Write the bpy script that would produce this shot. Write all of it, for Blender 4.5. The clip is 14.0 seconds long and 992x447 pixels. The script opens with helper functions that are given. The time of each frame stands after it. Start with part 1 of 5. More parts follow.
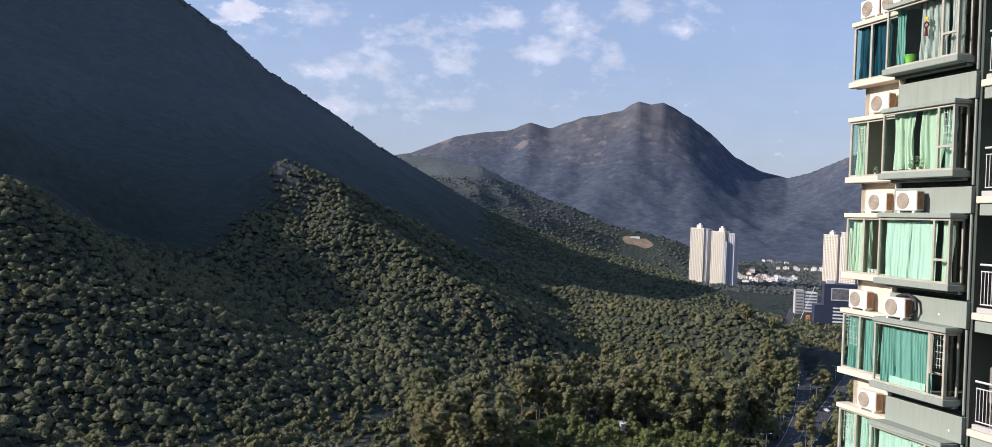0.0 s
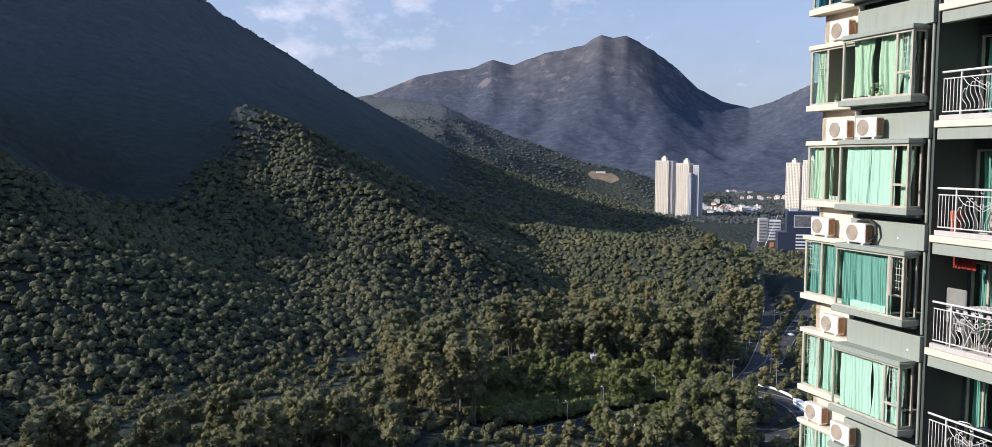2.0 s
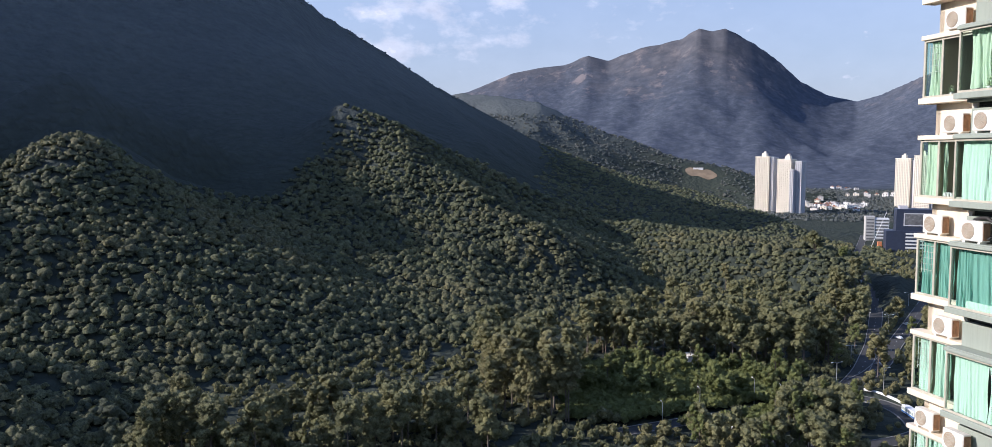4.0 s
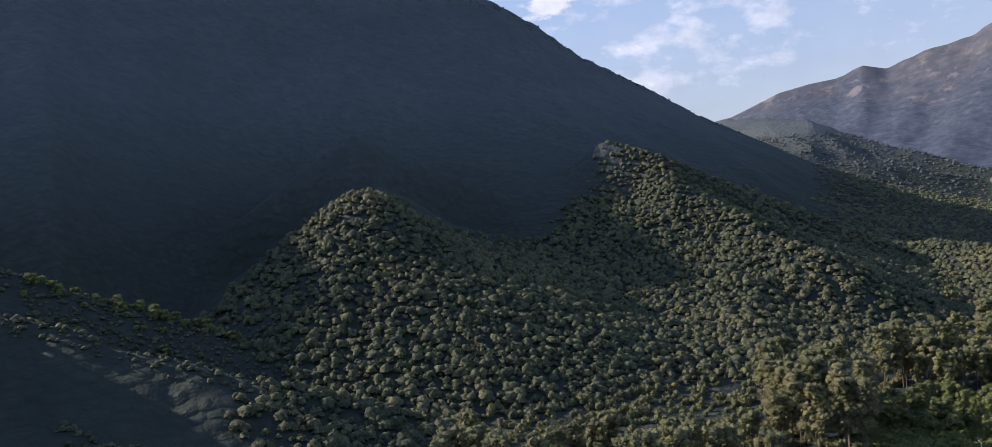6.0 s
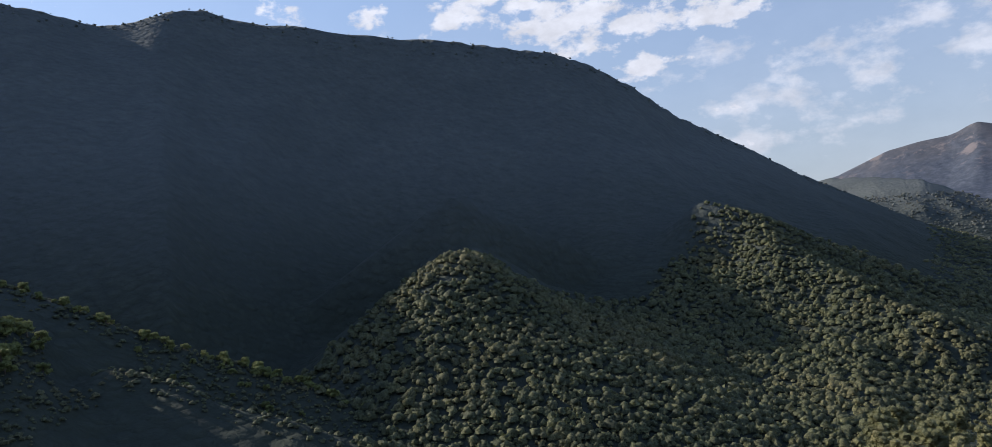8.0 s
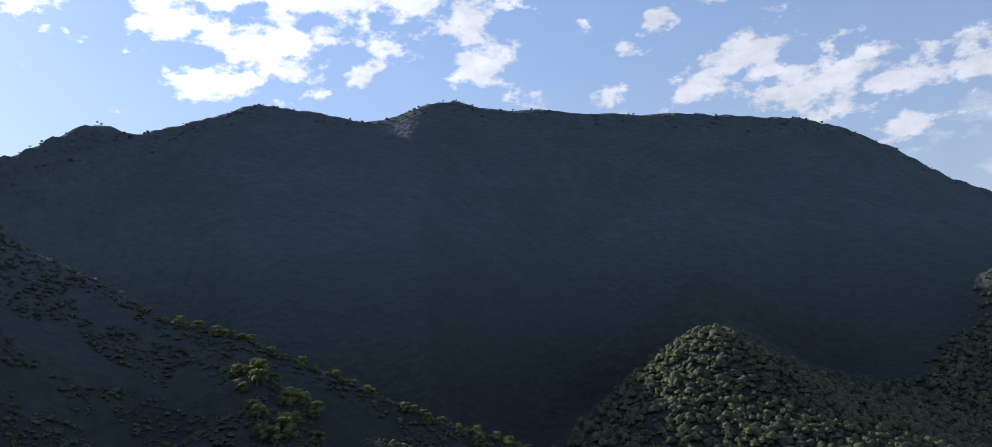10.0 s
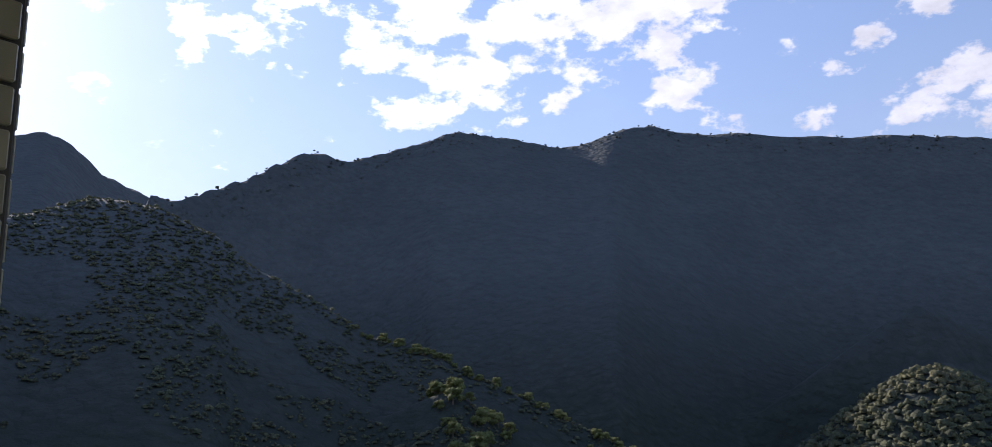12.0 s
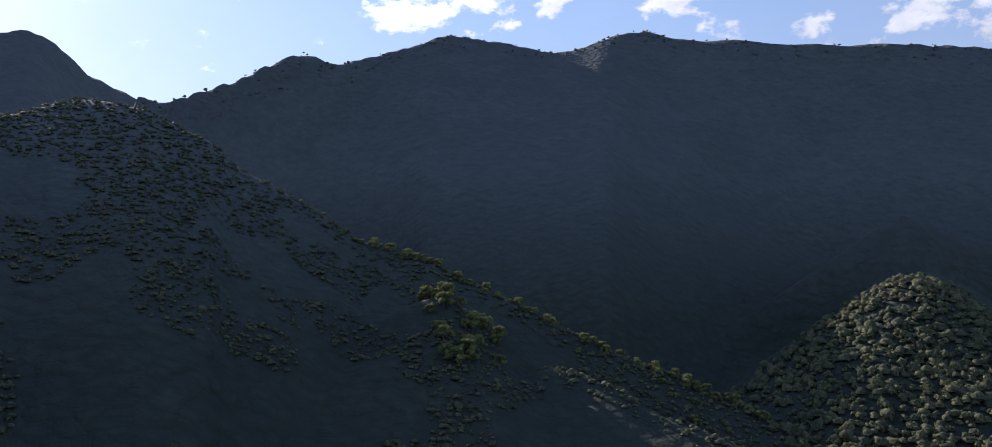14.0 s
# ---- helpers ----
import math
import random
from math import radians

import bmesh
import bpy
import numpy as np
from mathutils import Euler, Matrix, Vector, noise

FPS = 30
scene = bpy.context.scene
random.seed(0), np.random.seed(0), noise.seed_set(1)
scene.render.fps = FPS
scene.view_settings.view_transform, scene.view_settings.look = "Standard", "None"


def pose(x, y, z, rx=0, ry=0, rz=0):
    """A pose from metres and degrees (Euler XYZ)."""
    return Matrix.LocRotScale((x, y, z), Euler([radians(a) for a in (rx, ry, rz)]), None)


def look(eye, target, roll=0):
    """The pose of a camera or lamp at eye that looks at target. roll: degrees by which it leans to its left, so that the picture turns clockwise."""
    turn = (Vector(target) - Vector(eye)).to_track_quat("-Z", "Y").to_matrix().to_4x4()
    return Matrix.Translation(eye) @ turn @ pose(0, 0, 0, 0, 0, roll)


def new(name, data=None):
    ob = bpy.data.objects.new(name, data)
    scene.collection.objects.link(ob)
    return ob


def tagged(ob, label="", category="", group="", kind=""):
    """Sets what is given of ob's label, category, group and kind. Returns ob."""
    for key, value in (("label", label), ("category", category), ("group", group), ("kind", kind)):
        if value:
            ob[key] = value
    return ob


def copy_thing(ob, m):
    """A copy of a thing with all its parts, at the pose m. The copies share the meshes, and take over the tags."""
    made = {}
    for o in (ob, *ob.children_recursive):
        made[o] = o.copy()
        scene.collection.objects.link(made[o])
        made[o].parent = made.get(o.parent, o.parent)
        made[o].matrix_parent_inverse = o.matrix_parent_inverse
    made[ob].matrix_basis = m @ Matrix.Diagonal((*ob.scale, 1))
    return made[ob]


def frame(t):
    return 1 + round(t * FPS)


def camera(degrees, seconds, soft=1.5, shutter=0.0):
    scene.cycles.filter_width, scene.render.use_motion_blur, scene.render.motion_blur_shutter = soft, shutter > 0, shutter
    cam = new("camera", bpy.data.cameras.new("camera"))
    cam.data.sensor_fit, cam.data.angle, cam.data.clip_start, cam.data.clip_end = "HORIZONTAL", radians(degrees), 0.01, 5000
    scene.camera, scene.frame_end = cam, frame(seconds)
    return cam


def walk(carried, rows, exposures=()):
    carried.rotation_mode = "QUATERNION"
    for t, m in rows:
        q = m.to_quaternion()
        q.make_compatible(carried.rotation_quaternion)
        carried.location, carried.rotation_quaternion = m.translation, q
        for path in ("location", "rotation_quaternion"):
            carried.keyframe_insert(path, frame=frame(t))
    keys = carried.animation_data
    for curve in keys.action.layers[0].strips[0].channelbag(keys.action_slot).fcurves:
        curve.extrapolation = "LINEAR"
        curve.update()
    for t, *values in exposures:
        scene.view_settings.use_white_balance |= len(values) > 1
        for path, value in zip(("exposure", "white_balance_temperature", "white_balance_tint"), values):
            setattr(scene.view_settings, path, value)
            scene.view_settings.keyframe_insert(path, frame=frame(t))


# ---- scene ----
cam = camera(59.57, 14.0, soft=0.5)
ROWS = [
    (0, pose(-0.01, -0.02, 99.98, 89.67, -2.25, -0.35)),
    (0.5, pose(0, 0, 100, 87.93, -1.60, -4.76)),
    (1, pose(0, 0, 100, 87.02, -0.58, -4.69)),
    (1.5, pose(0, 0, 100, 86.16, -0.15, -4.21)),
    (2, pose(0, 0, 100, 85.70, -0.29, -2.62)),
    (4.5, pose(-0.05, -0.08, 99.99, 85.49, 0.68, 6.05)),
    (5, pose(0, 0, 100, 85.77, 1.77, 9.38)),
    (5.5, pose(0, 0, 100, 86.45, 3.21, 14.07)),
    (6, pose(0, 0, 100, 88.40, 4.23, 20.95)),
    (6.5, pose(0, 0, 100, 91.09, 4.33, 23.33)),
    (7, pose(0, 0, 100, 92.48, 4.22, 25.04)),
    (9.5, pose(0, 0, 100, 95.00, 4.29, 36.67)),
    (10, pose(0, 0, 100, 98.95, 3.75, 43.46)),
    (10.5, pose(0, 0, 100, 103.64, 2.56, 47.49)),
    (11, pose(0, 0, 100, 103.81, 2.17, 49.87)),
    (11.5, pose(0, 0, 100, 103.20, 1.42, 53.68)),
    (12, pose(0, 0, 100, 101.12, 0.83, 55.90)),
    (12.5, pose(0.005, 0.01, 100.013, 100.74, 0.27, 59.19)),
    (13, pose(0, 0, 100, 99.83, -0.40, 62.57)),
    (13.5, pose(0.02, 0.035, 99.993, 98.73, -0.52, 59.74)),
    (14, pose(0.02, 0.035, 99.99, 94.92, 0.31, 55.25)),
]
walk(cam, ROWS, exposures=[(0.0, 0.52, 5550, 19), (2.0, 0.54, 5450, 19), (5.0, 0.70, 5400, 21), (7.0, 0.60, 5850, 18), (9.5, 0.46, 5550, 12), (10.5, 0.50, 5750, 18), (12.0, 0.62, 5700, 22), (13.5, 0.66, 5700, 24), (14.0, 0.54, 5600, 19)])

# ---- sky, sun ----
SUN_AZ, SUN_EL = 95.0, 25.8        # degrees left of +y, degrees above the horizon
sun_way = Vector((-math.sin(radians(SUN_AZ)) * math.cos(radians(SUN_EL)),
                  math.cos(radians(SUN_AZ)) * math.cos(radians(SUN_EL)), math.sin(radians(SUN_EL))))
sun = new("sun", bpy.data.lights.new("sun", "SUN"))
sun.data.energy, sun.data.angle, sun.data.color = 4.5, radians(0.5), (1.0, 0.86, 0.64)
sun.matrix_world = look((0, 0, 300), Vector((0, 0, 300)) - sun_way)


class Nodes:
    """Short hand for node trees."""

    def __init__(self, tree):
        self.tree = tree
        tree.nodes.clear()

    def add(self, kind, operation=None, **inputs):
        n = self.tree.nodes.new(kind)
        if operation:
            n.operation = operation
        for k, v in inputs.items():
            key = int(k[1:]) if k[0] == "i" and k[1:].isdigit() else k.replace("_", " ")
            self.plug(v, n.inputs[key])
        return n

    def plug(self, v, socket):
        if isinstance(v, bpy.types.NodeSocket):
            self.tree.links.new(v, socket)
        elif isinstance(v, bpy.types.Node):
            self.tree.links.new(v.outputs[0], socket)
        else:
            socket.default_value = v

    def math(self, op, a, b=0.0, c=0.0, clamp=False):
        n = self.add("ShaderNodeMath", op, i0=a, i1=b, i2=c)
        n.use_clamp = clamp
        return n.outputs[0]

    def vmath(self, op, a, b=(0, 0, 0)):
        return self.add("ShaderNodeVectorMath", op, i0=a, i1=b).outputs[0]

    def noise(self, vec, scale, detail=3.0, rough=0.5, out=0):
        return self.add("ShaderNodeTexNoise", None, Vector=vec, Scale=scale, Detail=detail, Roughness=rough).outputs[out]

    def ramp(self, fac, *stops):
        n = self.add("ShaderNodeValToRGB", None, Fac=fac)
        e = n.color_ramp.elements
        while len(e) < len(stops):
            e.new(0.5)
        for el, (p, c) in zip(e, stops):
            el.position = p
            el.color = (c, c, c, 1) if isinstance(c, (int, float)) else (*c, 1)
        return n.outputs[0]

    def mix(self, fac, a, b, blend="MIX"):
        n = self.add("ShaderNodeMix")
        n.data_type, n.blend_type = "RGBA", blend
        self.plug(fac, n.inputs[0])
        for v, i in ((a, 6), (b, 7)):
            self.plug((*v, 1) if isinstance(v, tuple) and len(v) == 3 else v, n.inputs[i])
        return n.outputs[2]

    def span(self, v, a, b, c=0.0, d=1.0, smooth=False):
        n = self.add("ShaderNodeMapRange")
        n.interpolation_type = "SMOOTHSTEP" if smooth else "LINEAR"
        for i, q in enumerate((v, a, b, c, d)):
            self.plug(q, n.inputs[i])
        return n.outputs[0]


world = bpy.data.worlds.new("sky")
scene.world = world
world.use_nodes = True
W = Nodes(world.node_tree)
sky = W.add("ShaderNodeTexSky")
sky.sky_type, sky.sun_disc, sky.sun_elevation, sky.sun_rotation = "NISHITA", False, radians(SUN_EL), radians(-SUN_AZ)
sky.altitude, sky.air_density, sky.dust_density, sky.ozone_density = 100.0, 1.0, 0.3, 1.2
# clouds: fleecy patches on a high flat layer
way = W.add("ShaderNodeTexCoord").outputs["Generated"]
xyz = W.add("ShaderNodeSeparateXYZ", None, Vector=way)
high = W.math("MAXIMUM", xyz.outputs[2], 0.0)
flat = W.vmath("MULTIPLY", way, (1.0, 1.0, 1.7))


def sky_point(az, el):
    a, e = radians(az), radians(el)
    return (-math.sin(a) * math.cos(e), math.cos(a) * math.cos(e), math.sin(e) * 1.7)


def bank(az, el, size):
    """Where one bank of the cloud layer lies: 1 in its middle, 0 at its rim."""
    off = W.add("ShaderNodeVectorMath", "DISTANCE", i0=flat, i1=sky_point(az, el)).outputs["Value"]
    return W.span(off, 0.0, radians(size) * 1.25, 1.0, 0.0)


BANKS = [(60, 25.5, 8), (53, 25, 8), (57, 21, 7), (47, 24, 7), (64, 22.2, 4), (42, 25.2, 4), (43, 18.8, 3), (73.3, 23.3, 4.5), (28, 22.2, 3), (30, 21, 2),
         (21.5, 23, 4), (25.5, 17.7, 4), (20.5, 15.6, 5), (33.4, 19.6, 1.8), (16.8, 15.3, 5), (11.4, 14.7, 3.5), (29.7, 16.1, 2.2), (34.3, 16.9, 1.5),
         (60.5, 18.8, 4.5), (51.8, 18.7, 2.2), (16, 12.1, 2.6)]
WISPS = [(15.4, 11.7, 3), (11.5, 13.2, 3), (-1.3, 12.6, 3), (-3.8, 13.8, 2.4), (-10, 13.7, 4), (3.6, 10.8, 6), (-2.7, 10.6, 5), (10, 7.4, 5), (6, 7.4, 5), (-7.2, 11, 4), (7.5, 9.5, 4)]
banks = wisps = 0.0
for b in BANKS:
    banks = W.math("MAXIMUM", banks, bank(*b))
for b in WISPS:
    wisps = W.math("MAXIMUM", wisps, bank(*b))
puffs = W.noise(flat, 21.0, 7.0, 0.58)
large = W.noise(flat, 5.0, 2.0, 0.5)
body = W.math("ADD", W.math("MULTIPLY", puffs, 0.8), W.math("MULTIPLY", large, 0.2))
thick = W.span(W.math("ADD", body, W.math("MULTIPLY", banks, 0.26)), 0.60, 0.70, 0.0, 1.0, smooth=True)
thin = W.span(W.math("ADD", body, W.math("MULTIPLY", wisps, 0.22)), 0.56, 0.80, 0.0, 0.75, smooth=True)
veil = W.math("MAXIMUM", W.math("MAXIMUM", thick, thin), W.math("MULTIPLY", W.span(large, 0.3, 0.7, 0.06, 0.18), W.span(high, 0.10, 0.36, 1.0, 0.15)))
toward = W.math("MAXIMUM", W.add("ShaderNodeVectorMath", "DOT_PRODUCT", i0=way, i1=sun_way).outputs["Value"], 0.0)
shine = W.math("ADD", 4.4, W.math("MULTIPLY", W.math("POWER", toward, 6.0), 7.0))
shade = W.math("MULTIPLY", shine, W.span(W.noise(flat, 26.0, 5.0, 0.6), 0.3, 0.7, 0.80, 1.10))
white = W.mix(1.0, (1.0, 0.985, 0.965), shade, "MULTIPLY")
low = W.math("SUBTRACT", 1.0, high)
haze = W.math("ADD", 0.16, W.math("MULTIPLY", W.math("MULTIPLY", low, W.math("MULTIPLY", low, low)), 0.74), clamp=True)
clear = W.mix(haze, sky.outputs[0], (1.78, 1.82, 1.92))
both = W.mix(veil, clear, white)
ground_side = W.span(xyz.outputs[2], -0.03, 0.0, 0.0, 1.0)
both = W.mix(ground_side, (0.5, 0.55, 0.5), both)
W.add("ShaderNodeOutputWorld", None, Surface=W.add("ShaderNodeBackground", None, Color=both, Strength=0.13).outputs[0])

# ---- materials ----
def material(name):
    m = bpy.data.materials.new(name)
    m.use_nodes = True
    return m, Nodes(m.node_tree)


def finish(n, color, rough=0.7, bump=None, strength=0.3, distance=0.02, metallic=0.0, **more):
    """The Principled surface at the end of a tree."""
    b = n.add("ShaderNodeBsdfPrincipled", Base_Color=(*color, 1) if isinstance(color, tuple) else color, Roughness=rough, Metallic=metallic, **more)
    if bump is not None:
        n.plug(n.add("ShaderNodeBump", Height=bump, Strength=strength, Distance=distance).outputs[0], b.inputs["Normal"])
    n.add("ShaderNodeOutputMaterial", Surface=b.outputs[0])


def place(n):
    return n.add("ShaderNodeNewGeometry").outputs["Position"]


def plain(name, color, rough=0.6, metallic=0.0, wear=0.12, scale=3.0, bump=0.15, **more):
    """Paint, render, plastic or metal with soft blotches, fine grain and some dirt."""
    m, n = material(name)
    p = n.add("ShaderNodeTexCoord").outputs["Object"]
    blot = n.noise(p, scale, 4.0, 0.6)
    grain = n.noise(p, scale * 22, 3.0, 0.6)
    dark = tuple(c * (1 - 2.2 * wear) for c in color)
    light = tuple(min(1.0, c * (1 + 0.7 * wear)) for c in color)
    col = n.mix(n.span(blot, 0.3, 0.7), dark, light)
    col = n.mix(n.span(grain, 0.35, 0.75, 0.0, 0.5), col, tuple(c * 0.86 for c in color))
    finish(n, col, n.span(blot, 0.3, 0.7, max(0.02, rough - 0.08), min(1, rough + 0.08)), grain, bump, 0.004, metallic, **more)
    return m


def streaked(name, color, rough=0.7, streak=0.35, bump=0.12):
    """Painted render with rain streaks and patched spots."""
    m, n = material(name)
    p = n.add("ShaderNodeTexCoord").outputs["Object"]
    tall = n.vmath("MULTIPLY", p, (5.0, 5.0, 0.35))
    runs = n.noise(tall, 2.0, 5.0, 0.65)
    blot = n.noise(p, 1.1, 4.0, 0.6)
    grain = n.noise(p, 60.0, 3.0, 0.6)
    col = n.mix(n.span(runs, 0.48, 0.8, 0.0, streak), color, tuple(c * 0.45 for c in color))
    col = n.mix(n.span(blot, 0.35, 0.7, 0.0, 0.3), col, tuple(min(1, c * 1.12) for c in color))
    finish(n, col, rough, grain, bump, 0.004)
    return m


def glass(name, tint=(0.75, 0.92, 0.85), rough=0.02):
    """Thin window glass: mostly clear, mirrors at a slant."""
    m, n = material(name)
    mirror = n.add("ShaderNodeBsdfGlossy", Color=(1, 1, 1, 1), Roughness=rough).outputs[0]
    clear = n.add("ShaderNodeBsdfTransparent", Color=(*tint, 1)).outputs[0]
    slant = n.math("POWER", n.add("ShaderNodeLayerWeight", Blend=0.5).outputs["Facing"], 4.0)
    gloss = n.math("ADD", 0.04, n.math("MULTIPLY", slant, 0.85))
    n.add("ShaderNodeOutputMaterial", Surface=n.add("ShaderNodeMixShader", i0=gloss, i1=clear, i2=mirror).outputs[0])
    return m


def foliage(name, dark, light, dry=None, clump=0.22, thin=0.22):
    """Leaves in the mass: each clump its own green, mottled, with leafy relief; some light comes through."""
    m, n = material(name)
    g = n.add("ShaderNodeNewGeometry")
    p, rnd = g.outputs["Position"], g.outputs["Random Per Island"]
    fine = n.noise(p, clump * 6, 3.0, 0.7)
    wide = n.noise(p, 0.02, 3.0, 0.55)
    tone = n.math("ADD", n.math("MULTIPLY", n.span(n.noise(p, 0.10, 1.0, 0.5), 0.3, 0.7), 0.6), n.math("MULTIPLY", rnd, 0.4))
    col = n.mix(tone, dark, light)
    if dry:
        col = n.mix(n.span(wide, 0.5, 0.68, 0.0, 0.6), col, dry)
    col = n.mix(n.span(fine, 0.35, 0.60, 0.0, 1.0), tuple(c * 0.7 for c in dark), col)
    relief = n.add("ShaderNodeBump", Height=n.noise(p, clump * 9, 3.0, 0.75), Strength=0.8, Distance=0.7).outputs[0]
    leaf = n.add("ShaderNodeBsdfPrincipled", Base_Color=col, Roughness=0.7, Normal=relief, Specular_IOR_Level=0.2).outputs[0]
    glow = n.add("ShaderNodeBsdfTranslucent", Color=n.mix(0.5, col, (0.16, 0.17, 0.05)), Normal=relief).outputs[0]
    n.add("ShaderNodeOutputMaterial", Surface=n.add("ShaderNodeMixShader", i0=thin, i1=leaf, i2=glow).outputs[0])
    return m


def hillside(name):
    """Scrub and woods on the hills; dry grass, bare soil and grey rock on the far heights. Haze is put into the upper
    and far colours.
    """
    m, n = material(name)
    p = place(n)
    woods = n.noise(p, 0.09, 5.0, 0.7)
    tuft = n.add("ShaderNodeTexVoronoi", Vector=n.vmath("ADD", p, n.vmath("MULTIPLY", n.noise(p, 0.12, 2.0, 0.5, 1), (6, 6, 6))), Scale=0.14).outputs[0]
    patch = n.noise(p, 0.004, 5.0, 0.62)
    parts = n.add("ShaderNodeSeparateXYZ", Vector=p)
    y, z = parts.outputs[1], parts.outputs[2]
    green = n.mix(n.span(woods, 0.3, 0.7), (0.038, 0.046, 0.036), (0.062, 0.070, 0.052))
    green = n.mix(n.span(tuft, 0.1, 0.7, 0.0, 0.6), green, (0.031, 0.039, 0.031))
    groves = n.noise(p, 0.016, 6.0, 0.68)
    green = n.mix(n.span(groves, 0.42, 0.6, 0.0, 0.55), green, (0.035, 0.044, 0.036))
    # low scrub ground on the heights, paled and blued in colour for haze
    hazed_moor = n.mix(n.span(woods, 0.3, 0.7), (0.088, 0.099, 0.098), (0.122, 0.134, 0.130))
    hazed_moor = n.mix(n.span(groves, 0.40, 0.62, 0.0, 0.45), hazed_moor, (0.078, 0.089, 0.089))
    green = n.mix(n.span(n.math("ADD", z, n.math("MULTIPLY", groves, 60.0)), 110.0, 240.0), green, hazed_moor)
    # far heath and grass: blue-grey haze put into the colour
    hazed_heath = n.mix(n.span(n.noise(p, 0.028, 6.0, 0.7), 0.38, 0.62), (0.054, 0.066, 0.092), (0.096, 0.110, 0.142))
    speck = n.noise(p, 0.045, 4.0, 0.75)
    hazed_heath = n.mix(n.span(speck, 0.42, 0.62, 0.0, 0.55), hazed_heath, (0.046, 0.055, 0.070))
    rock = n.noise(n.vmath("MULTIPLY", p, (1, 1, 0.35)), 0.011, 7.0, 0.70)
    hazed_heath = n.mix(n.math("MULTIPLY", n.span(rock, 0.55, 0.64), n.span(n.math("ADD", z, n.math("MULTIPLY", patch, 260.0)), 430.0, 620.0)), hazed_heath, (0.245, 0.210, 0.205))
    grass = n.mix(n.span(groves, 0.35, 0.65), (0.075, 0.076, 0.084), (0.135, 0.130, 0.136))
    hazed_heath = n.mix(n.span(n.math("ADD", z, n.math("MULTIPLY", patch, 500.0)), 600.0, 820.0, 0.0, 0.75), hazed_heath, grass)
    # the hazed colours take over with distance
    col = n.mix(n.span(y, 2320.0, 2650.0), green, hazed_heath)
    high = n.math("ADD", n.math("MULTIPLY", woods, 0.6), n.math("MULTIPLY", n.span(tuft, 0.0, 0.8, 1.0, 0.0), 0.4))
    high = n.math("MULTIPLY", high, n.span(y, 1500.0, 2600.0, 1.0, 0.0))
    high = n.math("ADD", high, n.math("MULTIPLY", groves, n.span(y, 1700.0, 2600.0, 0.0, 0.7)))
    finish(n, col, 0.9, high, 1.0, 5.0, Specular_IOR_Level=0.1)
    return m


def asphalt(name):
    m, n = material(name)
    p = place(n)
    col = n.mix(n.span(n.noise(p, 0.25, 4.0, 0.6), 0.3, 0.7), (0.030, 0.031, 0.032), (0.052, 0.052, 0.052))
    finish(n, col, 0.95, n.noise(p, 12.0, 3.0, 0.6), 0.3, 0.01)
    return m


def cloth(name, color, folds=0.35, thin=0.35):
    """Curtain cloth: lets some light through."""
    m, n = material(name)
    p = n.add("ShaderNodeTexCoord").outputs["Object"]
    weave = n.noise(n.vmath("MULTIPLY", p, (9.0, 9.0, 0.8)), 3.0, 4.0, 0.6)
    col = n.mix(n.span(weave, 0.3, 0.7), tuple(c * (1 - folds) for c in color), color)
    a = n.add("ShaderNodeBsdfDiffuse", Color=col).outputs[0]
    b = n.add("ShaderNodeBsdfTranslucent", Color=col).outputs[0]
    n.add("ShaderNodeOutputMaterial", Surface=n.add("ShaderNodeMixShader", i0=thin, i1=a, i2=b).outputs[0])
    return m


def tiled(name, color):
    """Glazed facing tile, each with its own shade."""
    m, n = material(name)
    rnd = n.add("ShaderNodeObjectInfo").outputs["Random"]
    p = n.add("ShaderNodeTexCoord").outputs["Object"]
    col = n.mix(rnd, tuple(c * 0.86 for c in color), tuple(c * 1.08 for c in color))
    spots = n.noise(n.vmath("ADD", p, n.add("ShaderNodeObjectInfo").outputs["Location"]), 40.0, 4.0, 0.65)
    col = n.mix(n.span(spots, 0.55, 0.8, 0.0, 0.35), col, tuple(c * 0.6 for c in color))
    finish(n, col, 0.32, spots, 0.12, 0.001)
    return m


HILL = hillside("scrub_hillside")
LEAVES = foliage("woodland_leaves", (0.066, 0.080, 0.052), (0.236, 0.240, 0.112), (0.272, 0.236, 0.112))
# greyed, lightened leaves: haze put into the colour of upper and far scrub
SCRUB_HAZED = foliage("hazed_scrub_leaves", (0.098, 0.112, 0.110), (0.230, 0.245, 0.225), (0.220, 0.208, 0.175))
RIDGE = foliage("ridge_scrub_leaves", (0.072, 0.086, 0.056), (0.200, 0.210, 0.110), (0.240, 0.205, 0.105))
LEAVES_TALL = foliage("tall_tree_leaves", (0.115, 0.124, 0.062), (0.370, 0.355, 0.165), (0.360, 0.300, 0.135), 0.4)
LEAVES_LIME = foliage("bright_leaves", (0.170, 0.200, 0.070), (0.370, 0.390, 0.145), None, 0.4, 0.40)
EARTH = plain("bare_tan_earth", (0.22, 0.165, 0.105), 0.95, wear=0.25, scale=0.05, bump=0.5)
BARK = plain("bark", (0.16, 0.13, 0.10), 0.9, scale=2.0, bump=0.6)
ROAD = asphalt("road_asphalt")
LINE = plain("road_paint", (0.72, 0.72, 0.70), 0.7)
KERB = plain("kerb_concrete", (0.24, 0.235, 0.225), 0.85)
STEEL = plain("galvanised_steel", (0.50, 0.52, 0.53), 0.45, 0.7)
WHITE = plain("white_paint", (0.80, 0.80, 0.78), 0.6)
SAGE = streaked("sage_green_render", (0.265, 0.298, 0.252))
# the same sage with shade put into its colour, for returns and recesses
SAGE_SHADED = streaked("shaded_sage_render", (0.052, 0.066, 0.056))
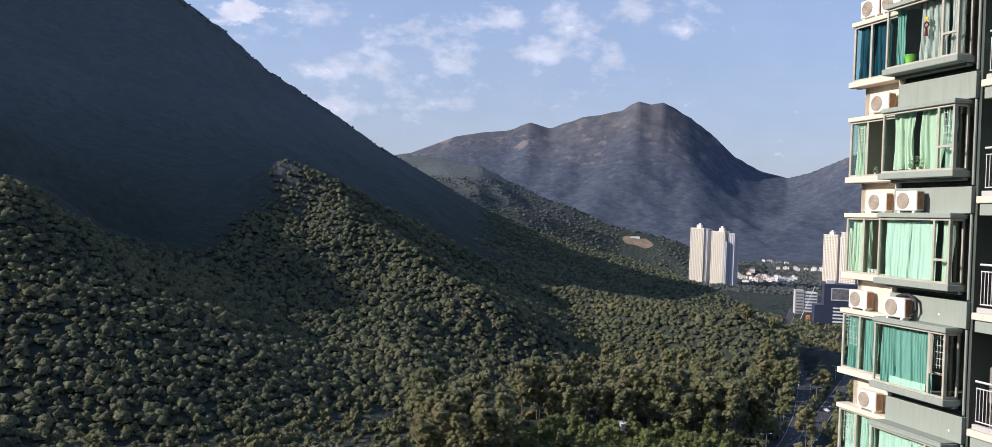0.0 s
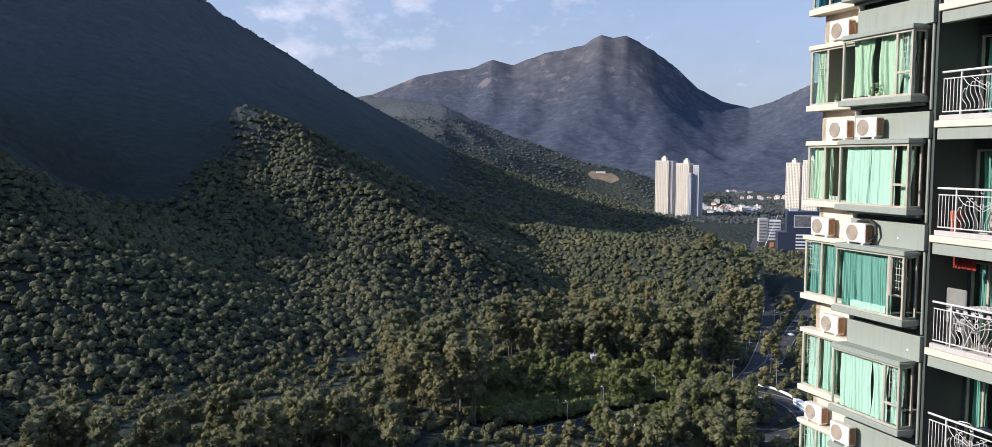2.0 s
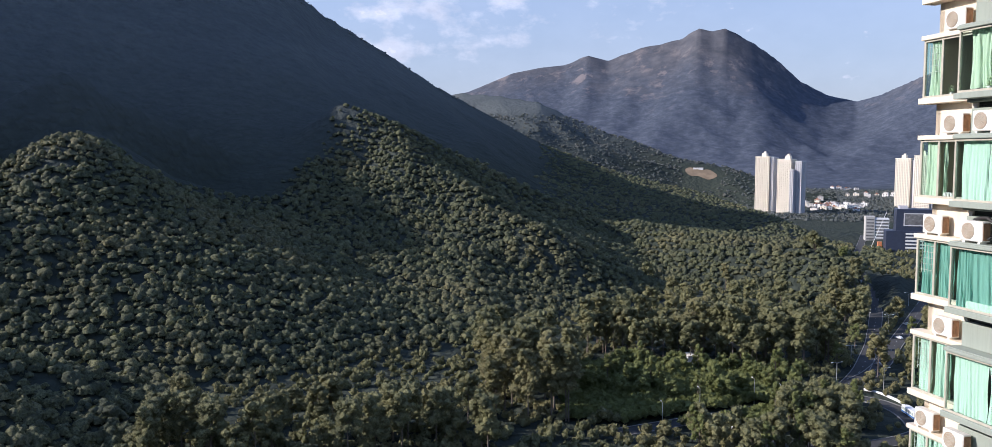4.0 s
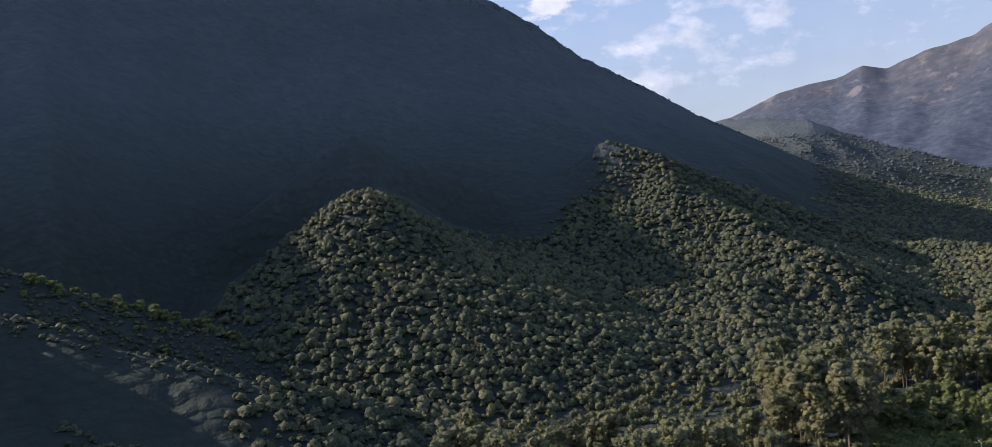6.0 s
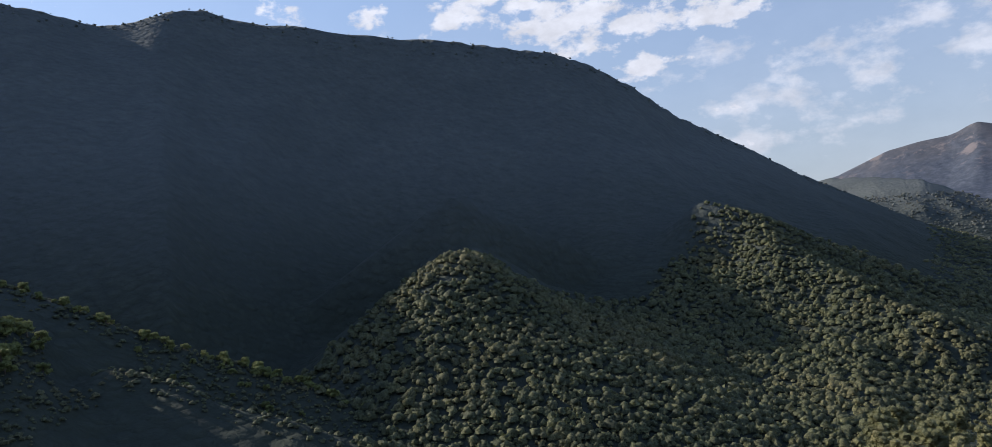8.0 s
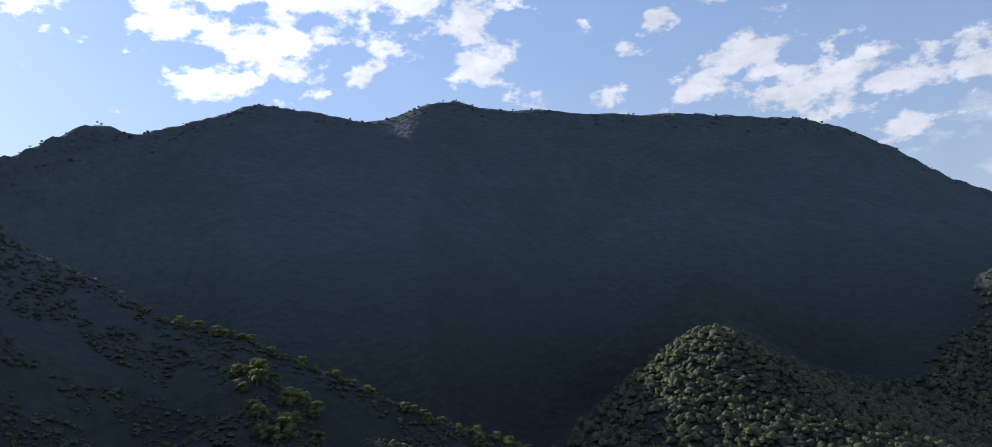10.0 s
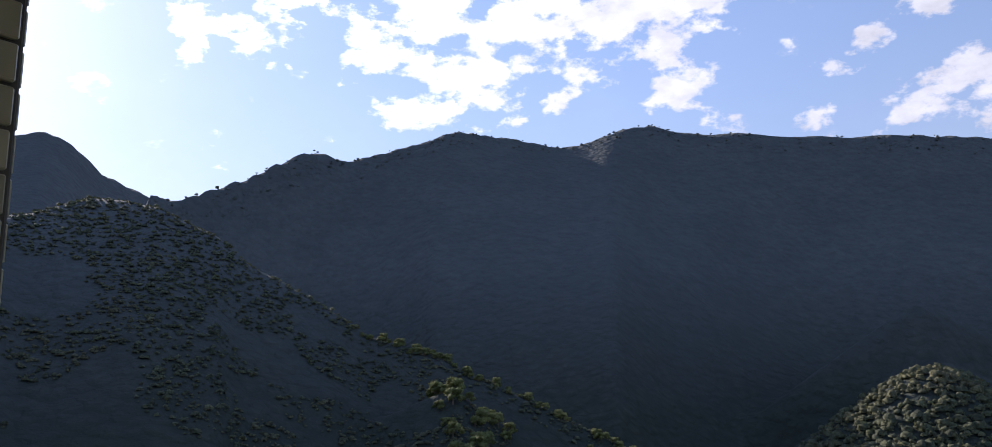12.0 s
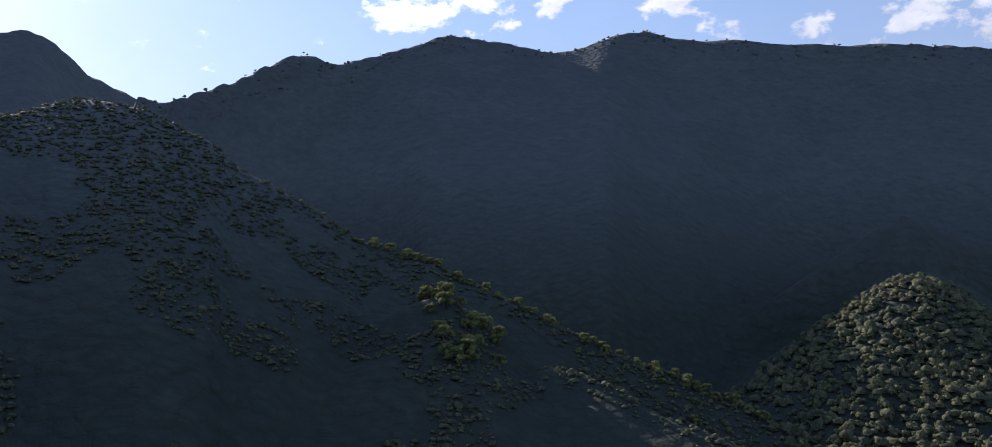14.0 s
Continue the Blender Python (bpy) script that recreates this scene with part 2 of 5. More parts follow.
CREAM = streaked("cream_render", (0.66, 0.58, 0.45), streak=0.28)
SLAB_EDGE = streaked("cream_slab_edge", (0.62, 0.55, 0.44), streak=0.45)
CONCRETE = streaked("weathered_concrete", (0.45, 0.44, 0.41), streak=0.5)
FRAME = plain("champagne_aluminium", (0.50, 0.47, 0.38), 0.4, 0.1)
RAIL = plain("white_railing_paint", (0.68, 0.67, 0.64), 0.45, 0.1)
GLASS = glass("green_window_glass", (0.90, 0.975, 0.94))
GLASS_DARK = glass("dark_window_glass", (0.60, 0.66, 0.64))
ROOM = plain("dim_room", (0.28, 0.27, 0.25), 0.8)
MINT = cloth("mint_curtain_cloth", (0.66, 0.86, 0.74), 0.2, 0.2)
PALE = cloth("pale_green_curtain_cloth", (0.66, 0.80, 0.62), 0.2, 0.2)
TEAL = cloth("teal_curtain_cloth", (0.30, 0.56, 0.49), 0.3, 0.25)
NAVY = cloth("dark_blue_curtain_cloth", (0.04, 0.13, 0.19))
SHEER = cloth("white_net_curtain_cloth", (0.80, 0.82, 0.78))
AC_WHITE = plain("air_conditioner_enamel", (0.80, 0.77, 0.70), 0.45, scale=5.0)
AC_GRILLE = plain("air_conditioner_grille", (0.38, 0.30, 0.22), 0.6, scale=8.0)
AC_SIDE = plain("rusty_coil_side", (0.35, 0.20, 0.11), 0.7, wear=0.3, scale=9.0)
RUBBER = plain("black_insulation", (0.02, 0.02, 0.02), 0.7)
DARK = plain("dark_cladding", (0.035, 0.05, 0.07), 0.35)
TILE = tiled("cream_facing_tile", (0.42, 0.395, 0.265))
GROUT = plain("dark_grout", (0.10, 0.095, 0.08), 0.9)
YELLOW = plain("yellow_plastic", (0.80, 0.55, 0.04), 0.45)
RED = plain("red_cloth", (0.20, 0.02, 0.02), 0.8)

# ---- mesh helpers ----
def make_mesh(name, verts, faces, mats, index=None, smooth=False):
    me = bpy.data.meshes.new(name)
    me.from_pydata(verts, [], faces)
    for m in (mats if isinstance(mats, (list, tuple)) else [mats]):
        me.materials.append(m)
    if index is not None:
        me.polygons.foreach_set("material_index", np.asarray(index, np.int32))
    if smooth:
        me.polygons.foreach_set("use_smooth", np.ones(len(me.polygons), bool))
    me.update()
    return me


def big_mesh(name, verts, tris, mat, smooth=True):
    """A large mesh straight from arrays of corners and triangles (or quads)."""
    me = bpy.data.meshes.new(name)
    k = tris.shape[1]
    me.vertices.add(len(verts))
    me.vertices.foreach_set("co", verts.astype(np.float32).ravel())
    me.loops.add(tris.size)
    me.loops.foreach_set("vertex_index", tris.astype(np.int32).ravel())
    me.polygons.add(len(tris))
    me.polygons.foreach_set("loop_start", (np.arange(len(tris)) * k).astype(np.int32))
    me.polygons.foreach_set("use_smooth", np.full(len(tris), smooth))
    me.materials.append(mat)
    me.update(calc_edges=True)
    me.validate()
    return me


def part(name, data, mat, parent, label="", m=None):
    """Links a bmesh or a mesh as one object under its thing."""
    if isinstance(data, bmesh.types.BMesh):
        me = bpy.data.meshes.new(name)
        data.to_mesh(me)
        data.free()
        me.materials.append(mat)
    else:
        me = data
    ob = new(name, me)
    ob.parent = parent
    if m is not None:
        ob.matrix_local = m
    if label:
        tagged(ob, label)
    return ob


def thing(name, label, category, m=None, group="", kind="", data=None):
    ob = new(name, data)
    if m is not None:
        ob.matrix_world = m
    return tagged(ob, label, category, group, kind)


def add_box(bm, x0, x1, y0, y1, z0, z1, bevel=0.0, m=None):
    b = bmesh.ops.create_cube(bm, size=1.0)["verts"]
    for v in b:
        v.co = Vector((x0 + (v.co.x + 0.5) * (x1 - x0), y0 + (v.co.y + 0.5) * (y1 - y0), z0 + (v.co.z + 0.5) * (z1 - z0)))
    if bevel:
        edges = list({e for v in b for e in v.link_edges})
        r = bmesh.ops.bevel(bm, geom=edges, offset=bevel, segments=1, affect="EDGES", profile=0.5)
        b = list({v for f in r["faces"] for v in f.verts} | {v for v in b if v.is_valid})
    if m is not None:
        for v in b:
            v.co = m @ v.co
    return b


def box(x0, x1, y0, y1, z0, z1, bevel=0.0):
    bm = bmesh.new()
    add_box(bm, x0, x1, y0, y1, z0, z1, bevel)
    return bm


def tube(points, radius, sides=6, bm=None, taper=None, caps=True):
    """A round bar swept along points."""
    bm = bm or bmesh.new()
    pts = [Vector(p) for p in points]
    rings = []
    for i, p in enumerate(pts):
        d = (pts[min(i + 1, len(pts) - 1)] - pts[max(i - 1, 0)]).normalized()
        a = d.cross(Vector((0, 0, 1)) if abs(d.z) < 0.9 else Vector((1, 0, 0))).normalized()
        b = d.cross(a)
        r = radius if taper is None else radius + (taper - radius) * i / (len(pts) - 1)
        rings.append([bm.verts.new(p + r * (math.cos(2 * math.pi * k / sides) * a + math.sin(2 * math.pi * k / sides) * b)) for k in range(sides)])
    for r0, r1 in zip(rings, rings[1:]):
        for k in range(sides):
            bm.faces.new((r0[k], r0[(k + 1) % sides], r1[(k + 1) % sides], r1[k]))
    if caps:
        bm.faces.new(rings[0][::-1])
        bm.faces.new(rings[-1])
    bm.normal_update()
    return bm


# ---- the lie of the land ----
LATTICE = np.random.default_rng(5).random((256, 256))


def value_noise(x, y):
    xi, yi = np.floor(x).astype(int), np.floor(y).astype(int)
    fx, fy = x - xi, y - yi
    fx, fy = fx * fx * fx * (fx * (6 * fx - 15) + 10), fy * fy * fy * (fy * (6 * fy - 15) + 10)
    a, b = LATTICE[xi % 256, yi % 256], LATTICE[(xi + 1) % 256, yi % 256]
    c, d = LATTICE[xi % 256, (yi + 1) % 256], LATTICE[(xi + 1) % 256, (yi + 1) % 256]
    return (a + (b - a) * fx) * (1 - fy) + (c + (d - c) * fx) * fy


def fractal(x, y, size, octaves=4, rough=0.5):
    total, amp, norm = 0.0, 1.0, 0.0
    for k in range(octaves):
        total = total + amp * (value_noise(x / size * 2 ** k + 17.3 * k, y / size * 2 ** k + 9.1 * k) - 0.5)
        norm += amp
        amp *= rough
    return total / norm * 2


def creased(x, y, size, octaves=4):
    """Noise with sharp crests and rounded gullies, 0 to 1."""
    total, amp, norm = 0.0, 1.0, 0.0
    for k in range(octaves):
        total = total + amp * (1 - np.abs(2 * value_noise(x / size * 2 ** k + 31.7 * k, y / size * 2 ** k + 5.3 * k) - 1))
        norm += amp
        amp *= 0.5
    return total / norm


def softmax(a, b, k):
    h = np.clip(0.5 + 0.5 * (a - b) / k, 0, 1)
    return b + (a - b) * h + k * h * (1 - h)


EYE_Z = 100.0


def crest(rows, az, lower=0.0):
    """Distance and height of a crest, given as (bearing, elevation, distance), at bearings az."""
    r = np.array(sorted(rows))
    d = np.interp(az, r[:, 0], r[:, 2])
    el = np.interp(az, r[:, 0], r[:, 1])
    return d, EYE_Z + d * np.tan(np.radians(el)) - lower


# crests: bearing (degrees left of +y), elevation, distance
MAIN = [(-22, -6.6, 930), (-19.2, -5.9, 980), (-16.1, -4.6, 1060), (-14.9, -4.0, 1100), (-12, -3.05, 1230), (-10, -2.4, 1300), (-7.5, -1.85, 1330), (-3.3, -0.7, 1320), (0.9, 0.95, 1285), (3.3, 2.3, 1250), (7.4, 4.45, 1210),
        (10.8, 6.67, 1180), (14.7, 8.95, 1140), (17.5, 11.15, 1110), (20, 12.8, 1090), (22.9, 13.9, 1070), (29.4, 15.05, 1045), (32.2, 15.35, 1040), (34.8, 15.7, 1035), (37.6, 16.0, 1032), (39.4, 16.35, 1030), (41.3, 16.4, 1030),
        (43.6, 16.75, 1030), (45.2, 17.3, 1030), (47.2, 17.1, 1020), (49.2, 16.4, 1010), (51.3, 16.1, 999), (54.2, 16.8, 980), (56.4, 17.1, 968), (58.1, 17.35, 958), (59.0, 17.25, 954), (60.3, 16.75, 948), (62.0, 16.3, 938),
        (64.6, 15.55, 926), (66.3, 15.3, 918), (67.2, 15.75, 914), (68.0, 15.9, 911), (68.9, 15.6, 906), (70.6, 14.85, 895), (72.2, 14.0, 880), (74.7, 12.95, 862), (76.4, 12.3, 845), (78.4, 12.6, 835)]
PEAK = [(68, 6, 1400), (74, 10.5, 1400), (76.3, 12.3, 1400), (78.05, 12.5, 1380), (80.75, 13.6, 1350), (82.65, 15.2, 1330), (84.15, 15.8, 1320), (85.95, 15.3, 1300), (91.65, 14.5, 1250), (99.65, 13, 1200), (114.65, 6, 1100)]
# near ridge past bearing 86 is unseen, bent closer to keep its face shaded
NEAR = [(24, -13.8, 400), (28.4, -12.9, 405), (31.5, -11.2, 412), (33.2, -9.9, 418), (35, -8.9, 425), (37.3, -7.75, 432), (39.9, -6.45, 440), (42.9, -5.2, 446), (46.2, -3.95, 452), (48.5, -2.85, 456), (51.4, -1.5, 460), (54.9, 0.3, 468),
        (57.8, 1.6, 474), (59.4, 2.55, 478), (61.9, 3.2, 484), (64.4, 4.0, 490), (66.5, 5.6, 498), (69.5, 7.35, 512), (72, 8.6, 524), (73.7, 10.1, 534), (75.8, 11.0, 548), (77.5, 11.75, 560), (79.5, 12.1, 572),
        (81.4, 12.1, 576), (84.4, 11.0, 552), (86.5, 10.6, 525), (90, 10.8, 480), (97, 11.5, 420), (108, 9.0, 390), (125, 2.0, 400)]
MID = [(16, 0.35, 2300), (9, 3.75, 2250), (5.8, 4.05, 2200), (3.3, 3.85, 2150), (0.8, 3.45, 2100), (-1.8, 2.25, 2050), (-3.9, 1.35, 2000), (-6, 0.55, 1980), (-8.5, -0.25, 1960),
        (-11.4, -0.75, 1900), (-16, -2.25, 1800)]
FAR = [(26, 1.0, 4300), (14, 2.7, 4300), (8, 3.5, 4300), (5.4, 4.1, 4300), (2.5, 5.3, 4300), (0.7, 5.65, 4300), (-0.8, 5.8, 4300), (-2.4, 6.45, 4280), (-3.7, 6.1, 4280),
        (-5.8, 6.85, 4260), (-8.2, 7.32, 4240), (-9.4, 8.02, 4220), (-10.2, 7.82, 4220), (-11, 7.97, 4220), (-12.7, 7.0, 4240), (-14.3, 5.8, 4280), (-15.5, 4.6, 4320), (-17.1, 3.7, 4350),
        (-18.8, 3.25, 4360), (-20.1, 3.6, 4300), (-22.5, 4.7, 4200), (-27, 6.0, 4100), (-34, 5.0, 4100), (-46, 3.0, 4200), (-70, 1.0, 4300)]
# spurs on the main face, from the top down: bearing, elevation, distance, breadth
SPUR_LEFT = [(29.6, 5.4, 649, 22), (28.8, 1.8, 628, 43), (29.9, 1.3, 552, 60), (31.9, -2.8, 521, 69), (32.1, -2.7, 489, 67), (33.9, -8.7, 442, 52), (32.1, -12.8, 388, 62)]
SPUR_RIGHT = [(13.6, 3.6, 773, 36), (10.6, 2.5, 755, 37), (9.6, 0.4, 701, 46), (5.2, -1.9, 654, 55), (5.1, -3.1, 637, 100), (1.4, -4.2, 603, 76), (-2.8, -8.5, 563, 73)]
SPUR_LOW = [(0.3, -4.4, 861, 64), (-5.5, -4.2, 798, 74), (-8.7, -4.5, 750, 95), (-12.5, -5.1, 691, 114), (-16.5, -5.4, 653, 68), (-20.3, -7.3, 594, 72)]
# how steeply each spur falls: away from the sun, towards it, and lower down
FALL_LEFT, FALL_RIGHT, FALL_LOW = (0.68, 0.68, 0.42), (0.59, 1.0, 0.46), (0.3, 0.9, 0.74)
# the main face: how hollow it is, and where its foot lies, by bearing
HOLLOW_AZ, HOLLOW = (-10, 5, 15, 25, 35, 48, 60, 75), (1.22, 1.0, 1.39, 1.97, 2.04, 1.0, 1.01, 2.63)
FOOT_AZ, FOOT = (-22, -15, -5, 5, 20, 36, 48, 60, 84), (717, 691, 446, 393, 360, 384, 388, 465, 476)
# a grassy rib under the near ridge, and the knoll above it
RIB = [(51.5, -3.6, 388, 14), (48.4, -4.9, 376, 14), (45.2, -6.6, 364, 15), (41.2, -8.1, 352, 15), (37.4, -9.6, 344, 15), (31.8, -11.4, 342, 14), (27.0, -13.0, 338, 12)]
KNOLL = [(58.8, 0.9, 405, 16), (58.6, -1.2, 385, 18), (57.6, -3.6, 362, 14)]
FOOTHILL = [(-2.4, 1.5, 2080, 50), (-4.6, 1.2, 1980, 70), (-7.4, 0.1, 1930, 90), (-9.5, -0.45, 1900, 90), (-12.0, -1.2, 1850, 80)]
FAR_SPURS = [[(-9.6, 7.6, 4200, 160), (-8.6, 5.0, 3850, 220), (-7.0, 2.8, 3450, 260), (-5.5, 0.6, 3000, 260)], [(-11.2, 7.4, 4200, 140), (-12.6, 4.8, 3900, 200), (-13.6, 2.2, 3500, 240), (-13.2, 0.2, 3050, 200)],
             [(-2.4, 5.9, 4260, 150), (-2.0, 3.8, 3850, 200), (-0.5, 2.4, 3500, 220)], [(-5.8, 6.3, 4240, 120), (-4.8, 4.2, 3900, 180), (-3.4, 2.2, 3450, 200)],
             [(-22.5, 4.4, 4150, 150), (-20.6, 2.4, 3700, 220), (-18.6, 0.8, 3300, 200)], [(-17.0, 3.4, 4330, 120), (-16.0, 1.6, 3800, 200), (-16.4, -0.2, 3200, 200)]]


def bearing_point(az, d):
    return -math.sin(radians(az)) * d, math.cos(radians(az)) * d


def spur_height(x, y, rows, fall=0.50, sunny=0.60, tail=None):
    """Height of a rounded spur that runs along rows, steeper on its sunny side."""
    best = np.full(x.shape, -400.0)
    tail = fall if tail is None else tail
    pts = [(*bearing_point(az, d), EYE_Z + d * math.tan(radians(el)) - 5.0, w) for az, el, d, w in rows]
    for (x0, y0, z0, w0), (x1, y1, z1, w1) in zip(pts, pts[1:]):
        dx, dy = x1 - x0, y1 - y0
        t = np.clip(((x - x0) * dx + (y - y0) * dy) / (dx * dx + dy * dy), 0, 1)
        off = np.hypot(x - x0 - t * dx, y - y0 - t * dy)
        w = w0 + t * (w1 - w0)
        side = (dx * (y - y0) - dy * (x - x0)) / (math.hypot(dx, dy) * np.maximum(off, 1.0))
        sun_side = np.clip(0.5 - 0.6 * side, 0, 1)
        steep = fall + (sunny - fall) * sun_side
        fallen = np.sqrt(off * off + (0.25 * w) ** 2) - 0.25 * w
        drop = steep * np.minimum(fallen, w) + (tail + (sunny - tail) * sun_side) * np.maximum(fallen - w, 0)
        best = np.maximum(best, z0 + t * (z1 - z0) - drop)
    return best


# the broad sweep of the main crest, without its single tops
SWEEP_AZ = np.arange(-60.0, 140.0, 0.5)
SWEEP_Z = np.convolve(np.pad(crest(MAIN, SWEEP_AZ, 2.0)[1], 40, mode="edge"), np.hanning(81) / np.hanning(81).sum(), mode="valid")
FAR_AZ = np.arange(-80.0, 40.0, 0.25)
FAR_Z = np.convolve(np.pad(crest(FAR, FAR_AZ)[1], 24, mode="edge"), np.hanning(49) / np.hanning(49).sum(), mode="valid")


def land(x, y):
    """Height of the ground."""
    x, y = np.asarray(x, float), np.asarray(y, float)
    d, az = np.hypot(x, y), np.degrees(np.arctan2(-x, y))
    z = 3.0 + 2.5 * fractal(x, y, 180.0, 3)
    z = np.where(d < 140, 1.0, z)
    # main hill: concave face, long crest
    dr, zr = crest(MAIN, az, 2.0)
    smooth = np.clip((az - 30) / 10, 0, 1)
    sweep = np.interp(az, SWEEP_AZ, SWEEP_Z)
    df = np.interp(az, FOOT_AZ, FOOT)
    t = (d - df) / (dr - df)
    gully = creased(x + 0.4 * y, y - 0.4 * x, 210.0, 4)
    up = np.clip(t, 0, 1)
    face = zr * up ** np.interp(az, HOLLOW_AZ, HOLLOW)
    face = face + smooth * (sweep - zr) * (up ** 1.15 - up ** 7)
    face = face + np.interp(az, [0, 40, 55], [34.0, 26.0, 5.0]) * (gully - 0.62) * np.clip(4 * t * (1 - t), 0, 1) * np.clip((az + 12) / 20, 0.25, 1)
    face = np.where(t > 1, zr - 0.55 * (d - dr), face)
    edge = np.clip((az + 26) / 8, 0, 1) * np.clip((84 - az) / 6, 0, 1)
    hill = np.where(t > 0, face, 0.0) * edge
    # the peak behind the pass
    dp, zp = crest(PEAK, az, 4.0)
    peak = zp - np.where(d < dp, 0.62, 0.5) * np.abs(d - dp)
    peak = np.where((az > 66) & (az < 118), peak, -50)
    # the near ridge on the sunny side
    dn, zn = crest(NEAR, az, 2.0)
    near = zn - np.where(d < dn, 0.56, 0.62) * (np.sqrt((d - dn) ** 2 + 16) - 4)
    near = near + 10.0 * (creased(x, y, 120.0, 3) - 0.6) * np.clip(np.abs(d - dn) / 60, 0, 1)
    near = np.where((az > 20) & (az < 128), near, -50) - np.clip(27 - az, 0, 8) * 6
    near = softmax(near, spur_height(x, y, RIB, 0.75, 0.42), 3.0)
    near = softmax(near, spur_height(x, y, KNOLL, 0.75, 0.42), 3.0)
    base = softmax(hill, peak, 12.0)
    base = softmax(base, spur_height(x, y, SPUR_LEFT, *FALL_LEFT), 10.0)
    base = softmax(base, spur_height(x, y, SPUR_RIGHT, *FALL_RIGHT), 10.0)
    base = softmax(base, spur_height(x, y, SPUR_LOW, *FALL_LOW), 10.0)
    base = softmax(base, near, 5.0)
    # the hill behind, and the great mountain
    dm, zm = crest(MID, az, 0.0)
    mid = zm - np.where(d < dm, 0.34, 0.4) * np.abs(d - dm) + 60 * (creased(x + 0.3 * y, y, 260.0, 4) - 0.62) * np.clip(np.abs(d - dm) / 150, 0, 1)
    mid = np.where((az > -18) & (az < 20), mid, -50)
    mid = softmax(mid, spur_height(x, y, FOOTHILL, 0.45, 0.75), 12.0)
    dg, zg = crest(FAR, az, 0.0)
    tf = np.clip((d - 2650) / (dg - 2650), 0, 1)
    rib = creased(x + 60 * fractal(x, y, 500.0, 2), y, 620.0, 3)
    rib = 0.62 * rib + 0.38 * creased(x - 40 * fractal(x, y, 300.0, 2), y + 50 * fractal(y, x, 240.0, 2), 300.0, 2)
    broad = np.interp(az, FAR_AZ, FAR_Z)
    far = (broad + (zg - broad) * tf ** 5) * (0.24 * tf + 0.76 * tf ** 2.4)
    for row in FAR_SPURS:
        far = far + 0.22 * np.maximum(spur_height(x, y, [(a, e, r, 0.35 * w) for a, e, r, w in row], 0.66, 0.72) - far, 0.0)
    fine = creased(x + 0.5 * y, y - 0.3 * x, 170.0, 3) - 0.6
    far = far + (34.0 * (rib - 0.62) + 34.0 * fine) * np.clip(3.2 * tf * (1 - tf), 0, 1)
    far = np.where(d > dg, zg - 0.6 * (d - dg), far)
    far = np.where((np.abs(az + 20) < 55), far, 0)
    z = softmax(z, base + 1.5 * fractal(x, y, 45.0, 3) * np.clip(base / 20, 0, 1), 5.0)
    z = softmax(z, mid, 10.0)
    z = softmax(z, far, 10.0)
    return np.maximum(z, 0.0)


# roads on the valley floor: bearings and distances along the middle, breadth
ROADS = {"left": ([(-17.2, 372), (-18.7, 386), (-19.6, 422), (-20.2, 484), (-20.35, 588), (-19.9, 690), (-19.3, 785), (-19.1, 900), (-19.5, 1150)], 6.8),
         "right": ([(-19.3, 402), (-19.9, 408), (-20.8, 440), (-21.4, 487), (-22.4, 571), (-23.4, 700), (-24.5, 900)], 7.2),
         "cross": ([(-4, 300), (-8, 316), (-12, 334), (-15, 352), (-17.5, 370), (-19.2, 378), (-20.6, 374), (-22.0, 362), (-22.9, 348), (-23.0, 336)], 7.5),
         "ramp": ([(-23.2, 336), (-22.4, 324), (-21.1, 316), (-18.5, 306), (-16, 302), (-13.5, 302), (-11.4, 312), (-10.2, 326)], 7.0)}
ROAD_Z = 2.2


def road_line(name, step=6.0):
    """Evenly spaced points along a road."""
    pts = np.array([bearing_point(*p) for p in ROADS[name][0]])
    run = np.concatenate([[0], np.cumsum(np.hypot(*np.diff(pts, axis=0).T))])
    t = np.arange(0, run[-1], step)
    x, y = np.interp(t, run, pts[:, 0]), np.interp(t, run, pts[:, 1])
    for _ in range(6):
        x[1:-1], y[1:-1] = (x[:-2] + 2 * x[1:-1] + x[2:]) / 4, (y[:-2] + 2 * y[1:-1] + y[2:]) / 4
    return np.stack([x, y], 1)


LINES = {k: road_line(k) for k in ROADS}


def road_gap(x, y):
    """Distance from the nearest road's edge."""
    best = np.full(np.shape(x), 1e4)
    for k, line in LINES.items():
        for px, py in line:
            best = np.minimum(best, np.hypot(x - px, y - py) - ROADS[k][1] / 2)
    return best


def on_road(x, y):
    return road_gap(x, y) < 1.5


# one sheet of ground: rings of growing size round the towers, finest over the hills in view
angles = np.concatenate([np.arange(-180, -45, 3.0), np.arange(-45, -25, 0.4), np.arange(-25, 11, 0.2), np.arange(11, 112, 0.36), np.arange(112, 180, 3.0)])
reach = np.sort(np.concatenate([[0.5, 25, 50], 70 * (4930 / 70) ** np.linspace(0, 1, 380), np.arange(828, 1340, 11.3), np.arange(4100, 4380, 14.3)]))
A, D = np.meshgrid(angles, reach, indexing="ij")
GX, GY = -np.sin(np.radians(A)) * D, np.cos(np.radians(A)) * D
GZ = land(GX, GY)
blend = np.clip(road_gap(GX, GY) / 25, 0, 1)
GZ = GZ * blend + (ROAD_Z - 0.25) * (1 - blend)
na, nd = A.shape
ids = np.arange(na * nd).reshape(na, nd)
nxt = np.roll(ids, -1, axis=0)
quads = np.stack([ids[:, :-1], nxt[:, :-1], nxt[:, 1:], ids[:, 1:]], -1).reshape(-1, 4)[:, ::-1]
